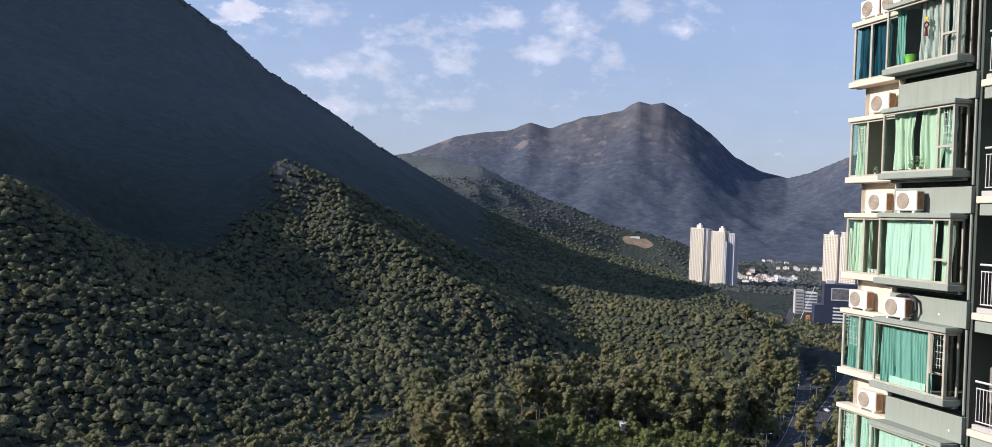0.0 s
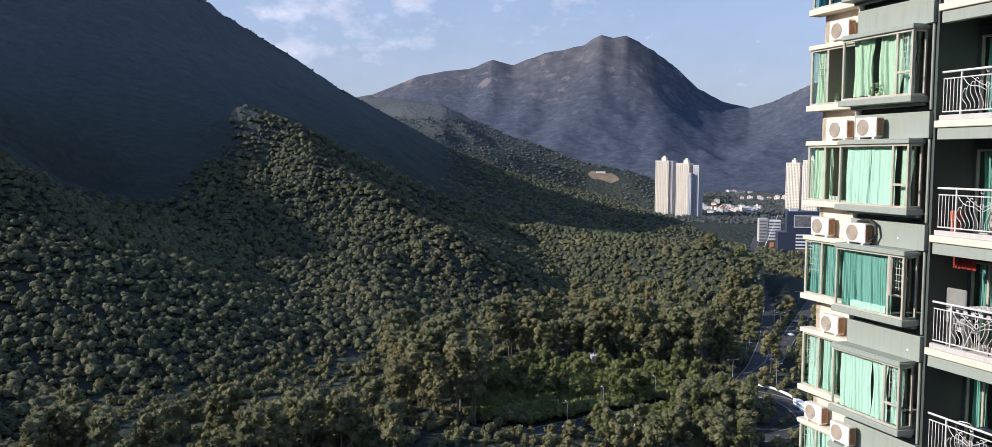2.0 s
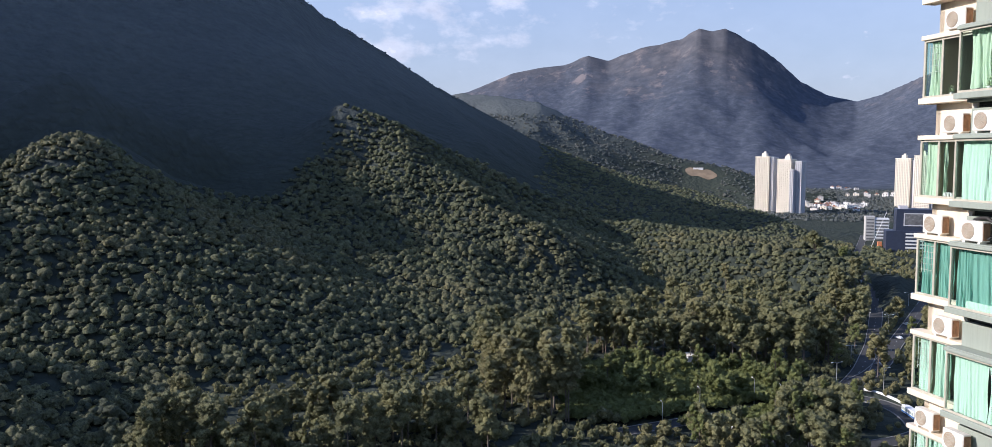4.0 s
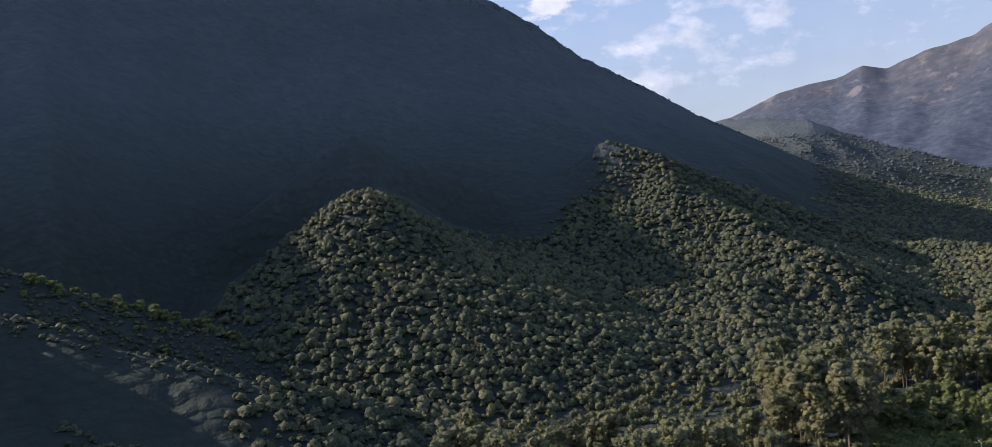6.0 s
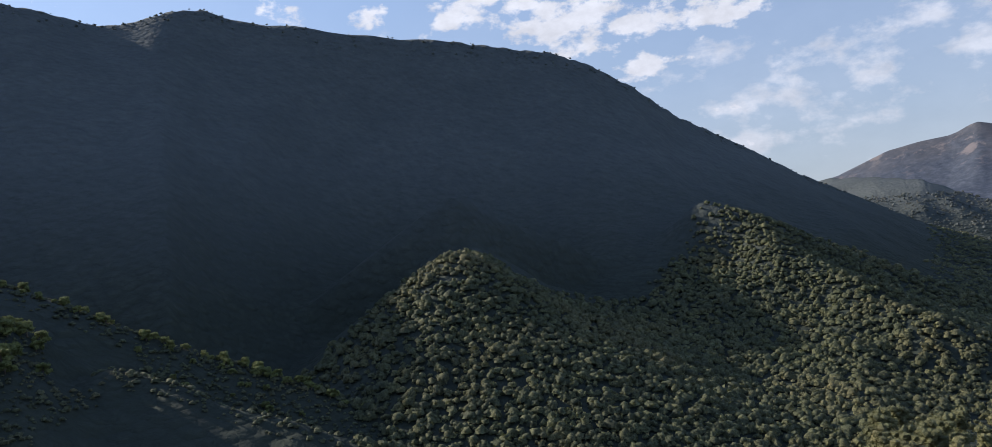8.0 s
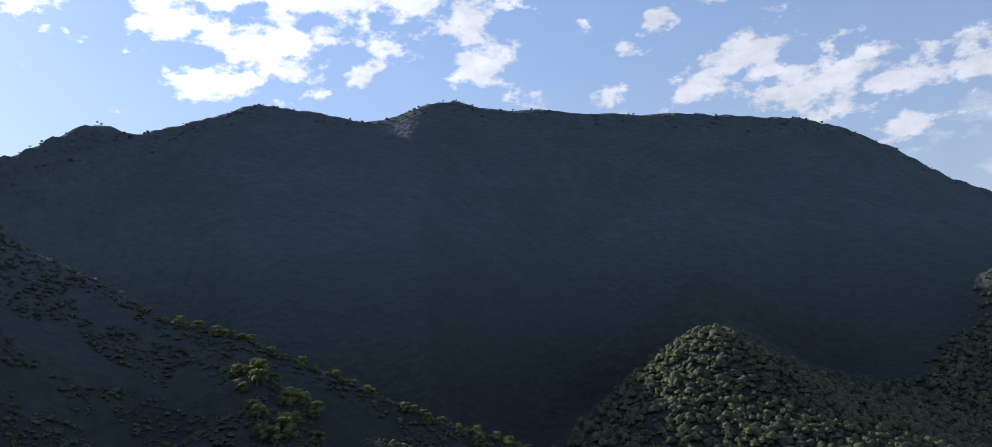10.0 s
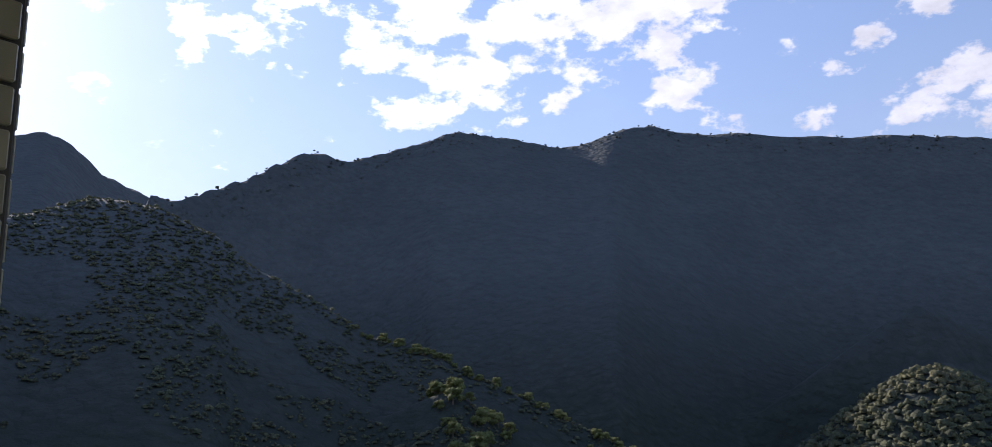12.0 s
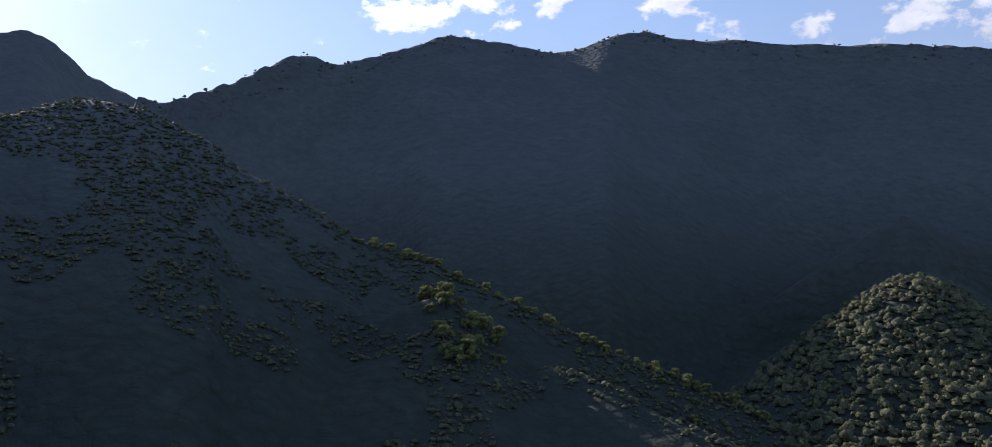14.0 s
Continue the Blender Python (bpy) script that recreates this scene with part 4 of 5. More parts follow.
# ---- curtains: wavy cloth behind the panes ----
def curtain(name, label, mat, x0, x1, y, z0, z1, folds, seed, gather=0.0, depth=0.06, side=False):
    """Pleated cloth; gather draws it together towards its foot."""
    rng = random.Random(seed)
    folds = max(2, int(folds * 1.5))
    cols, rows = folds * 9, 10
    verts, faces = [], []
    swell = [rng.uniform(0.25, 1.25) for _ in range(folds + 4)]
    p0, p1 = rng.uniform(0, 6), rng.uniform(0, 6)
    mid = (x0 + x1) / 2
    for i in range(cols + 1):
        u = i / cols
        for j in range(rows + 1):
            t = j / rows
            ph = folds * (u + 0.055 * math.sin(4.7 * u + p0) + 0.02 * math.sin(13 * u + p1)) + 0.45 * (1 - t) * math.sin(2.4 * t + p1 + 3 * u) + 1.0
            w = 0.6 - 1.9 * swell[int(ph) % len(swell)] * abs(math.sin(math.pi * ph)) ** 0.55
            pull = 1 - gather * math.sin(math.pi * min(1, (1 - t) * 1.15)) * 0.5
            x = mid + (x0 + u * (x1 - x0) - mid) * pull + 0.012 * math.sin(9 * t + i)
            off = y + depth * w * (0.6 + 0.4 * (1 - t))
            verts.append((off, x, z0 + t * (z1 - z0)) if side else (x, off, z0 + t * (z1 - z0)))
    for i in range(cols):
        for j in range(rows):
            a = i * (rows + 1) + j
            faces.append((a, a + rows + 1, a + rows + 2, a + 1))
    ob = thing(name, label, "curtain", BLOCK, "curtains in the neighbouring block", data=make_mesh(name, verts, faces, mat, smooth=True))
    return ob


def bay_span(k):
    z = storey_z(k)
    return z + BAY_Z - BAY_H + 0.02, z + BAY_Z - 0.02


seed = 0
LEFT_CLOTH = {-2: MINT, -1: NAVY, 0: PALE, 1: PALE, 2: TEAL, 3: MINT, 4: MINT, 5: PALE, 6: MINT}
for k in range(-2, 7):
    z0, z1 = bay_span(k)
    seed += 7
    left = LEFT_CLOTH[k]
    word = {NAVY: "dark blue", TEAL: "deep teal", PALE: "pale green", MINT: "mint green"}[left]
    if k == -1:
        curtain("curtain", f"{word} curtain closed behind the corner window", left, -2.0, -0.7, 0.80, z0, z1, 7, seed)
        curtain("curtain", "white net curtain behind a bay window", SHEER, 0.95, 1.85, 0.30, z0, z1, 7, seed + 1)
        curtain("curtain", "teal curtain gathered at the window's side", TEAL, 0.08, 0.40, 0.30, z0, z1, 3, seed + 2)
        curtain("curtain", "white net curtain behind a casement", SHEER, 2.0, 2.42, 0.30, z0, z1, 3, seed + 3)
    elif k == 0:
        curtain("curtain", f"{word} curtain gathered in the corner window", left, -1.95, -1.5, 0.80, z0, z1, 3, seed, 0.5)
        curtain("curtain", "pale green curtain half drawn in the bay", PALE, 0.15, 0.95, 0.25, z0 + 0.08, z1, 5, seed + 1, 0.3)
        curtain("curtain", "pale green curtain half drawn in the bay", PALE, 1.22, 1.90, 0.25, z0 + 0.04, z1, 4, seed + 2, -0.3)
        curtain("curtain", "mint curtain behind a casement", MINT, 2.0, 2.30, 0.28, z0, z1, 2, seed + 3)
    elif k == 1:
        curtain("curtain", f"{word} curtain gathered in the corner window", left, -2.0, -1.45, 0.80, z0, z1, 4, seed)
        curtain("curtain", f"{word} curtain pulled back in the corner window", left, -1.35, -1.15, 0.80, z0, z1, 2, seed + 4, 0.4)
        curtain("curtain", "mint green curtain closed across the bay", MINT, 0.10, 0.98, 0.20, z0, z1 - 0.03, 5, seed + 1, depth=0.03)
        curtain("curtain", "mint green curtain closed across the bay", MINT, 1.0, 1.88, 0.20, z0, z1 - 0.03, 5, seed + 2, depth=0.03)
        curtain("curtain", "pale green curtain behind a casement", PALE, 2.0, 2.40, 0.24, z0, z1, 2, seed + 3)
    elif k == 2:
        curtain("curtain", f"{word} curtain in the corner window", left, -1.98, -1.45, 0.80, z0, z1, 3, seed)
        curtain("curtain", f"{word} curtain in the corner window", TEAL, -1.32, -0.75, 0.80, z0, z1, 4, seed + 4)
        curtain("curtain", "deep teal curtain closed across the bay", TEAL, 0.12, 1.88, 0.22, z0, z1 - 0.03, 11, seed + 1, depth=0.05)
        curtain("curtain", "mint blanket bundled behind the bay's glass", MINT, 0.55, 1.80, 0.10, z0, z0 + 0.22, 4, seed + 2, depth=0.03)
    elif k == 3:
        curtain("curtain", f"{word} curtain closed in the corner window", left, -1.98, -1.45, 0.80, z0, z1, 3, seed)
        curtain("curtain", f"{word} curtain closed in the corner window", left, -1.30, -0.70, 0.80, z0, z1, 4, seed + 4)
        curtain("curtain", "pale mint curtain closed across the bay", MINT, 0.12, 1.30, 0.20, z0, z1 - 0.06, 6, seed + 1, depth=0.035)
        curtain("curtain", "pale mint curtain tucked at the bay's corner", MINT, 1.32, 1.90, 0.20, z0, z1 - 0.10, 3, seed + 2, 0.5, depth=0.035)
        curtain("curtain", "mint curtain behind a casement", MINT, 2.0, 2.40, 0.24, z0, z1, 2, seed + 3)
    else:
        curtain("curtain", f"{word} curtain closed in the corner window", left, -1.98, -0.75, 0.80, z0, z1, 6, seed)
        curtain("curtain", "mint green curtain closed across the bay", MINT, 0.10, 1.88, 0.22, z0, z1, 9, seed + 1)
    # balcony door curtains
    zb = storey_z(k) + 0.42
    if k >= 2:
        curtain("curtain", "teal curtain tied back inside the balcony door", TEAL, 2.95, 3.40, 1.95, zb + 0.1, zb + 2.05, 4, seed + 5, 0.4)
    else:
        curtain("curtain", "mint green curtain inside the balcony door", MINT, 3.42, 4.45, 1.95, zb + 0.05, zb + 2.05, 8, seed + 5)
        curtain("curtain", "mint green curtain inside the balcony door", TEAL, 2.92, 3.30, 1.97, zb + 0.05, zb + 2.05, 3, seed + 6)


# ---- air conditioners on the slabs ----
def air_conditioner(x, y, z, hose=False):
    ac = thing("air_conditioner", "white outdoor air conditioner with a round fan grille" + (" and black hose" if hose else ""), "air conditioner",
               BLOCK @ pose(x, y, z), "outdoor air conditioners")
    part("casing", join(box(-0.38, 0.38, 0.0, 0.26, 0.05, 0.57, 0.02), box(-0.30, -0.22, 0.02, 0.24, 0.0, 0.05), box(0.22, 0.30, 0.02, 0.24, 0.0, 0.05)), AC_WHITE, ac)
    grille = bmesh.new()
    cx = -0.10
    for r in (0.05, 0.09, 0.13, 0.17, 0.21):
        pts = [(cx + r * math.cos(a), -0.012, 0.31 + r * math.sin(a)) for a in [2 * math.pi * i / 20 for i in range(21)]]
        tube(pts, 0.007, 4, grille)
    for a in range(8):
        c, s = math.cos(a * math.pi / 4), math.sin(a * math.pi / 4)
        tube([(cx + 0.03 * c, -0.012, 0.31 + 0.03 * s), (cx + 0.215 * c, -0.012, 0.31 + 0.215 * s)], 0.006, 4, grille)
    part("fan_grille", grille, FRAME, ac, "beige wire grille")
    disc = bmesh.new()
    bmesh.ops.create_cone(disc, cap_ends=True, segments=24, radius1=0.215, radius2=0.215, depth=0.012, matrix=pose(cx, -0.004, 0.31, 90))
    part("fan_opening", disc, AC_GRILLE, ac, "brownish fan opening")
    coil = part("coil_side", box(0.381, 0.388, 0.03, 0.23, 0.09, 0.53), AC_SIDE, ac, "rust-brown coil side")
    for i in range(6):
        part("fin", box(0.388, 0.396, 0.03, 0.23, 0.11 + 0.07 * i, 0.13 + 0.07 * i), AC_SIDE, coil)
    if hose:
        part("hose", tube([(0.42, 0.16, 0.12), (0.55, 0.22, 0.30), (0.50, 0.24, 0.55), (0.28, 0.24, 0.66), (0.02, 0.24, 0.64), (-0.18, 0.25, 0.58)], 0.045, 8), RUBBER, ac, "black insulated hose")
    return ac


for k, spots in {-2: [(-1.25, 0)], -1: [(-1.45, 0), (-0.62, 0)], 0: [(-0.90, 0)], 1: [(-0.84, 0), (0.94, 1)], 2: [(-1.46, 0), (0.68, 2)], 3: [(-0.92, 0)], 4: [(-1.49, 0), (0.35, 1)], 5: [(-1.2, 0)]}.items():
    for x, how in spots:
        air_conditioner(x, 0.60 if how == 0 else 0.02, storey_z(k), how == 2)

# ---- roads ----
def ribbon(line, left, right, z, rise=0.0):
    """A strip along a line, between two offsets to its left."""
    d = np.gradient(line, axis=0)
    d /= np.linalg.norm(d, axis=1)[:, None]
    n = np.stack([-d[:, 1], d[:, 0]], 1)
    a, b = line + n * left, line + n * right
    verts = [(*p, z + rise) for p in a] + [(*p, z + rise) for p in b]
    k = len(line)
    return verts, [(i, i + 1, k + i + 1, k + i) for i in range(k - 1)]


def solid_ribbon(line, left, right, z0, z1):
    lo, f = ribbon(line, left, right, z0)
    hi, _ = ribbon(line, left, right, z1)
    k, n = len(line), len(lo)
    faces = [tuple(i + n for i in q) for q in f] + [q[::-1] for q in f]
    for i in range(k - 1):
        faces.append((i, i + n, i + 1 + n, i + 1))
        faces.append((k + i, k + i + 1, k + i + 1 + n, k + i + n))
    faces += [(0, k, k + n, n), (k - 1, n + k - 1, n + 2 * k - 1, 2 * k - 1)]
    return lo + hi, faces


for i, (name, (pts, wide)) in enumerate(ROADS.items()):
    line = LINES[name]
    road = thing("road", "grey asphalt valley road between trees", "road", kind="structure", data=make_mesh("road", *ribbon(line, wide / 2, -wide / 2, ROAD_Z + 0.01 * i), ROAD))
    for side in (1, -1):
        part("kerb", make_mesh("kerb", *solid_ribbon(line, side * wide / 2, side * (wide / 2 + 0.35), ROAD_Z - 0.3, ROAD_Z + 0.16), KERB), KERB, road, "concrete kerb")
    dashes = [] if name in ("cross", "ramp") else [ribbon(line[j:j + 2] * [[1], [0.5]] + line[j] * [[0], [0.5]], 0.07, -0.07, ROAD_Z + 0.035) for j in range(2, len(line) - 2, 2)]
    for v, f in dashes[:40]:
        part("lane_dash", make_mesh("lane_dash", v, f, LINE), LINE, road)


def parapet(pts, label, high=1.1):
    line = np.array([bearing_point(*p) for p in pts])
    run = np.concatenate([[0], np.cumsum(np.hypot(*np.diff(line, axis=0).T))])
    t = np.linspace(0, run[-1], 14)
    line = np.stack([np.interp(t, run, line[:, 0]), np.interp(t, run, line[:, 1])], 1)
    ob = thing("parapet", label, "parapet", data=make_mesh("parapet", *solid_ribbon(line, 0.2, -0.2, ROAD_Z - 0.4, ROAD_Z + high), WHITE))
    return ob


parapet([(-19.8, 386), (-20.8, 382), (-21.8, 373), (-22.7, 362), (-23.5, 350)], "white concrete parapet curving along the road")
parapet([(-18.95, 790), (-19.35, 730), (-19.6, 680), (-19.9, 620), (-20.0, 580)], "pale concrete wall beside the bending road", 2.2)
parapet([(-13.6, 308), (-12.4, 312), (-11.3, 319), (-10.6, 328)], "pale roadside wall among trees", 1.4)


# ---- street lamps ----
def street_lamp(az, d, turn, arms):
    x, y = bearing_point(az, d)
    lamp = thing("street_lamp", "grey steel street lamp with two arms" if arms == 2 else "grey steel street lamp with one arm", "street lamp", pose(x, y, ROAD_Z - 0.1, 0, 0, turn), "street lamps along the road")
    part("post", tube([(0, 0, 0), (0, 0, 5), (0, 0, 10)], 0.16, 8, taper=0.09), STEEL, lamp)
    for s in ((1, -1) if arms == 2 else (1,)):
        arm = part("arm", tube([(0, 0, 9.9), (s * 0.9, 0, 10.1), (s * 2.2, 0, 10.15)], 0.06, 6), STEEL, lamp)
        part("lamp_head", box(min(s * 1.9, s * 2.9), max(s * 1.9, s * 2.9), -0.16, 0.16, 10.1, 10.26, 0.03), WHITE, arm)


for az, d, turn, arms in [(-18.2, 390, 20, 2), (-19.0, 428, 15, 2), (-21.05, 520, 10, 2), (-20.9, 388, 10, 1), (-14.9, 345, 100, 1), (-13.3, 350, 100, 1), (-14.2, 296, 100, 1), (-16.8, 296, 100, 1), (-9.9, 330, 100, 1),
                          (-7.5, 308, 100, 1), (-19.75, 600, 15, 2), (-22.1, 610, 5, 2)]:
    street_lamp(az, d, turn, arms)


# ---- vehicles ----
def wheel(parent, x, y, r=0.32):
    t = part("wheel", tube([(x, y - 0.1, r), (x, y + 0.1, r)], r, 12), RUBBER, parent, "black tyre")
    part("rim", tube([(x, y - 0.115, r), (x, y + 0.115, r)], r * 0.55, 10), STEEL, t)


def car(az, d, turn, paint, word):
    x, y = bearing_point(az, d)
    c = thing("car", f"{word} saloon car on the valley road", "car", pose(x, y, ROAD_Z + 0.03, 0, 0, turn), "cars on the road")
    bm = bmesh.new()
    prof = [(-2.1, 0.3), (-2.15, 0.75), (-1.5, 0.95), (-0.9, 1.42), (0.6, 1.45), (1.2, 0.98), (2.0, 0.82), (2.15, 0.35)]
    a, b = [bm.verts.new((px, -0.85, pz)) for px, pz in prof], [bm.verts.new((px, 0.85, pz)) for px, pz in prof]
    bm.faces.new(a)
    bm.faces.new(b[::-1])
    for i in range(len(prof)):
        j = (i + 1) % len(prof)
        bm.faces.new((a[j], a[i], b[i], b[j]))
    body = part("body", bm, paint, c)
    part("windscreen", box(0.62, 1.0, -0.7, 0.7, 1.05, 1.40), GLASS_DARK, body)
    part("side_window", box(-0.85, 0.55, -0.865, 0.865, 1.0, 1.36), GLASS_DARK, body)
    for wx in (-1.35, 1.35):
        for wy in (-0.8, 0.8):
            wheel(c, wx, wy)


def bus(az, d, turn):
    x, y = bearing_point(az, d)
    c = thing("bus", "blue and white single-deck bus on the valley road", "bus", pose(x, y, ROAD_Z + 0.03, 0, 0, turn))
    part("body", box(-5.2, 5.2, -1.22, 1.22, 0.35, 2.95, 0.12), WHITE, c)
    part("skirt", box(-5.22, 5.22, -1.24, 1.24, 0.45, 1.15, 0.05), plain("blue_bus_paint", (0.05, 0.16, 0.42), 0.4), c, "blue painted skirt")
    for i in range(6):
        part("window", box(-4.8 + 1.6 * i, -3.45 + 1.6 * i, -1.245, 1.245, 1.45, 2.45, 0.02), GLASS_DARK, c)
    for wx in (-3.2, 3.4):
        for wy in (-1.1, 1.1):
            wheel(c, wx, wy, 0.48)


car(-22.05, 548, 118, WHITE, "white")
car(-20.15, 470, 110, DARK, "dark")
car(-20.6, 436, 115, plain("silver_car_paint", (0.4, 0.4, 0.42), 0.3, 0.6), "silver")
car(-21.65, 505, 115, WHITE, "white")
bus(-22.45, 355, 92)


# ---- far towers ----
TOWER_LIGHT = streaked("cream_tower_render", (0.76, 0.69, 0.56), streak=0.15)
# greyer render: shade put into the towers' right wings; plain grey trim elsewhere
TOWER_SHADE = streaked("shaded_grey_render", (0.50, 0.50, 0.52), streak=0.15)
TOWER_GLASS = plain("tower_window_glass", (0.21, 0.21, 0.21), 0.25, wear=0.3, scale=0.2)


def wing(parent, x0, x1, y0, y1, high, floors, mat, step=3.0):
    """One wing of a tower: walls with window bays, recessed slots and floor by floor windows."""
    wall = part("wing", box(x0, x1, y0, y1, 0, high), mat, parent)
    fin = bmesh.new()
    cols = max(2, int((x1 - x0) / step))
    rows = max(2, int((y1 - y0) / step))
    h = high / floors
    vw, fw = [], []

    def rect(p, q, r, s):
        i = len(vw)
        vw.extend((p, q, r, s))
        fw.append((i, i + 1, i + 2, i + 3))

    for c in range(cols):
        a = x0 + (c + 0.35) * (x1 - x0) / cols
        b = a + 0.42 * (x1 - x0) / cols
        add_box(fin, a - 0.55, a - 0.15, y0 - 0.45, y0, 0, high - 1.5)
        for k in range(floors):
            z0 = k * h + 0.9
            rect((a, y0 - 0.04, z0), (b, y0 - 0.04, z0), (b, y0 - 0.04, z0 + 1.5), (a, y0 - 0.04, z0 + 1.5))
    for r in range(rows):
        a = y0 + (r + 0.35) * (y1 - y0) / rows
        b = a + 0.42 * (y1 - y0) / rows
        for xs in (x0 - 0.04, x1 + 0.04):
            add_box(fin, min(xs, xs + (0.45 if xs > x0 else -0.45)), max(xs, xs + (0.45 if xs > x0 else -0.45)), a - 0.55, a - 0.15, 0, high - 1.5)
            for k in range(floors):
                z0 = k * h + 0.9
                rect((xs, a, z0), (xs, b, z0), (xs, b, z0 + 1.5), (xs, a, z0 + 1.5))
    tagged(part("window_grid", make_mesh("window_grid", vw, fw, TOWER_GLASS), TOWER_GLASS, wall), kind="stuff")
    part("rib_work", fin, mat, wall)
    part("cornice", box(x0 - 0.5, x1 + 0.5, y0 - 0.5, y1 + 0.5, high, high + 1.6, 0.1), mat, wall)


def tower(az, d, turn, wings, label):
    x, y = bearing_point(az, d)
    t = thing("tower_block", label, "building", pose(x, y, 1.0, 0, 0, az + turn), "far tower blocks")
    for x0, x1, y0, y1, high, floors, mat in wings:
        wing(t, x0, x1, y0, y1, high, floors, mat)
    part("lift_house", join(box(-6, 2, 4, 12, wings[0][4], wings[0][4] + 7, 0.1), box(-3, 0.5, 5, 9, wings[0][4] + 7, wings[0][4] + 10, 0.1)), TOWER_LIGHT, t)


tower(-13.55, 1530, -24, [(-15, 9, 0, 20, 95, 33, TOWER_LIGHT), (9, 15, 3, 22, 94, 33, TOWER_SHADE)], "slender cream high-rise tower far down the valley")
tower(-14.95, 1500, -24, [(-17, 6, 0, 20, 91, 32, TOWER_LIGHT), (6, 12, -4, 12, 74, 26, TOWER_SHADE), (12, 22, 4, 22, 88, 31, TOWER_SHADE)], "cream high-rise tower far down the valley, right wings greyed for shade")
tower(-21.55, 1750, -24, [(-15, 12, 0, 20, 92, 32, TOWER_LIGHT), (12, 20, 4, 22, 88, 31, TOWER_SHADE)], "cream high-rise tower far off behind trees")
tower(-22.6, 1720, -24, [(-16, 12, 0, 20, 97, 34, TOWER_LIGHT), (12, 24, 4, 22, 95, 33, TOWER_SHADE)], "pale high-rise tower far off behind trees")

# mid-rise with a dark blue upper block
x, y = bearing_point(-22.15, 960)
mid_rise = thing("mid_rise_building", "dark blue and white mid-rise block in the valley", "building", pose(x, y, 1.0, 0, 0, -22.7 + 8))
BLUE_CLAD = plain("dark_blue_cladding", (0.035, 0.045, 0.078), 0.45, scale=0.3)
part("lower_block", box(-24, 30, 0, 24, 0, 23, 0.2), BLUE_CLAD, mid_rise)
for i in range(6):
    part("white_band", box(-6, 26.2, -0.4, 0, 2.0 + 3.5 * i, 3.6 + 3.5 * i, 0.05), WHITE, mid_rise, "white spandrel band")
upper = part("upper_block", box(-15, 30, 2, 22, 23, 45, 0.2), BLUE_CLAD, mid_rise)
part("panel_frame", join(box(-8, 24, 1.5, 2, 28, 29, 0.05), box(-8, 24, 1.5, 2, 40, 41, 0.05), box(-8, -7, 1.5, 2, 29, 40, 0.05), box(23, 24, 1.5, 2, 29, 40, 0.05)), TOWER_SHADE, upper)
part("panel_glass", box(-7, 23, 1.7, 2, 29, 40), TOWER_GLASS, upper)
part("roof_house", box(-12, -4, 6, 16, 44, 48, 0.1), TOWER_SHADE, upper)
x, y = bearing_point(-20.2, 1080)
low_rise = thing("office_building", "grey and white low block with banded windows", "building", pose(x, y, 1.0, 0, 0, -12))
part("building_body", box(-12, -2, 0, 14, 0, 29, 0.15), CONCRETE, low_rise)
for i in range(7):
    part("window_band", box(-11, -3, -0.12, 0, 2.5 + 3.7 * i, 4.1 + 3.7 * i), TOWER_GLASS, low_rise)
part("banded_wing", box(-2, 13, 0.5, 14, 0, 27, 0.15), WHITE, low_rise, "white wing with window bands")
for i in range(7):
    part("window_band", box(-1.5, 12.5, 0.38, 0.5, 2 + 3.6 * i, 3.8 + 3.6 * i), TOWER_GLASS, low_rise)

# crane with a slanting jib
x, y = bearing_point(-19.9, 980)
crane = thing("crane", "tall pale lattice crane jib leaning over the trees", "crane", pose(x, y, 1.0, 0, 0, -15))
part("chassis", box(-2, 11, -1.5, 1.5, 0, 2.5, 0.2), DARK, crane)
part("cab", box(6, 10.5, -1.6, 1.6, 2.5, 9.5, 0.4), plain("orange_machine_paint", (0.62, 0.24, 0.10), 0.5), crane, "orange machine cab")
jib = bmesh.new()
for oy in (-0.45, 0.45):
    for oz in (0, 0.9):
        tube([(0, oy, 2.4 + oz), (14, oy, 40 + oz)], 0.09, 5, jib)
for i in range(24):
    a, b = (14 * i / 24, -0.45, 2.4 + 37.6 * i / 24), (14 * (i + 1) / 24, 0.45, 3.3 + 37.6 * (i + 1) / 24)
    tube([a, b], 0.06, 4, jib)
part("jib", jib, WHITE, crane)


# ---- village houses ----
def village_house(x, y, z, turn, w, d, floors, mat, roof):
    h = thing("village_house", f"small {floors}-storey pale village house", "house", pose(x, y, z, 0, 0, turn), "village houses in the valley")
    high = 3.1 * floors
    part("house_body", box(-w / 2, w / 2, -d / 2, d / 2, -2, high, 0.05), mat, h)
    part("roof", join(box(-w / 2 - 0.3, w / 2 + 0.3, -d / 2 - 0.3, d / 2 + 0.3, high, high + 0.5, 0.05), box(-w / 4, 0.4, -1.5, 1.5, high + 0.5, high + 2.8, 0.05)), roof, h)
    for k in range(floors):
        for wx in (-w / 4, w / 4):
            part("window", box(wx - 0.9, wx + 0.9, -d / 2 - 0.06, -d / 2, 3.1 * k + 1.0, 3.1 * k + 2.3), TOWER_GLASS, h)


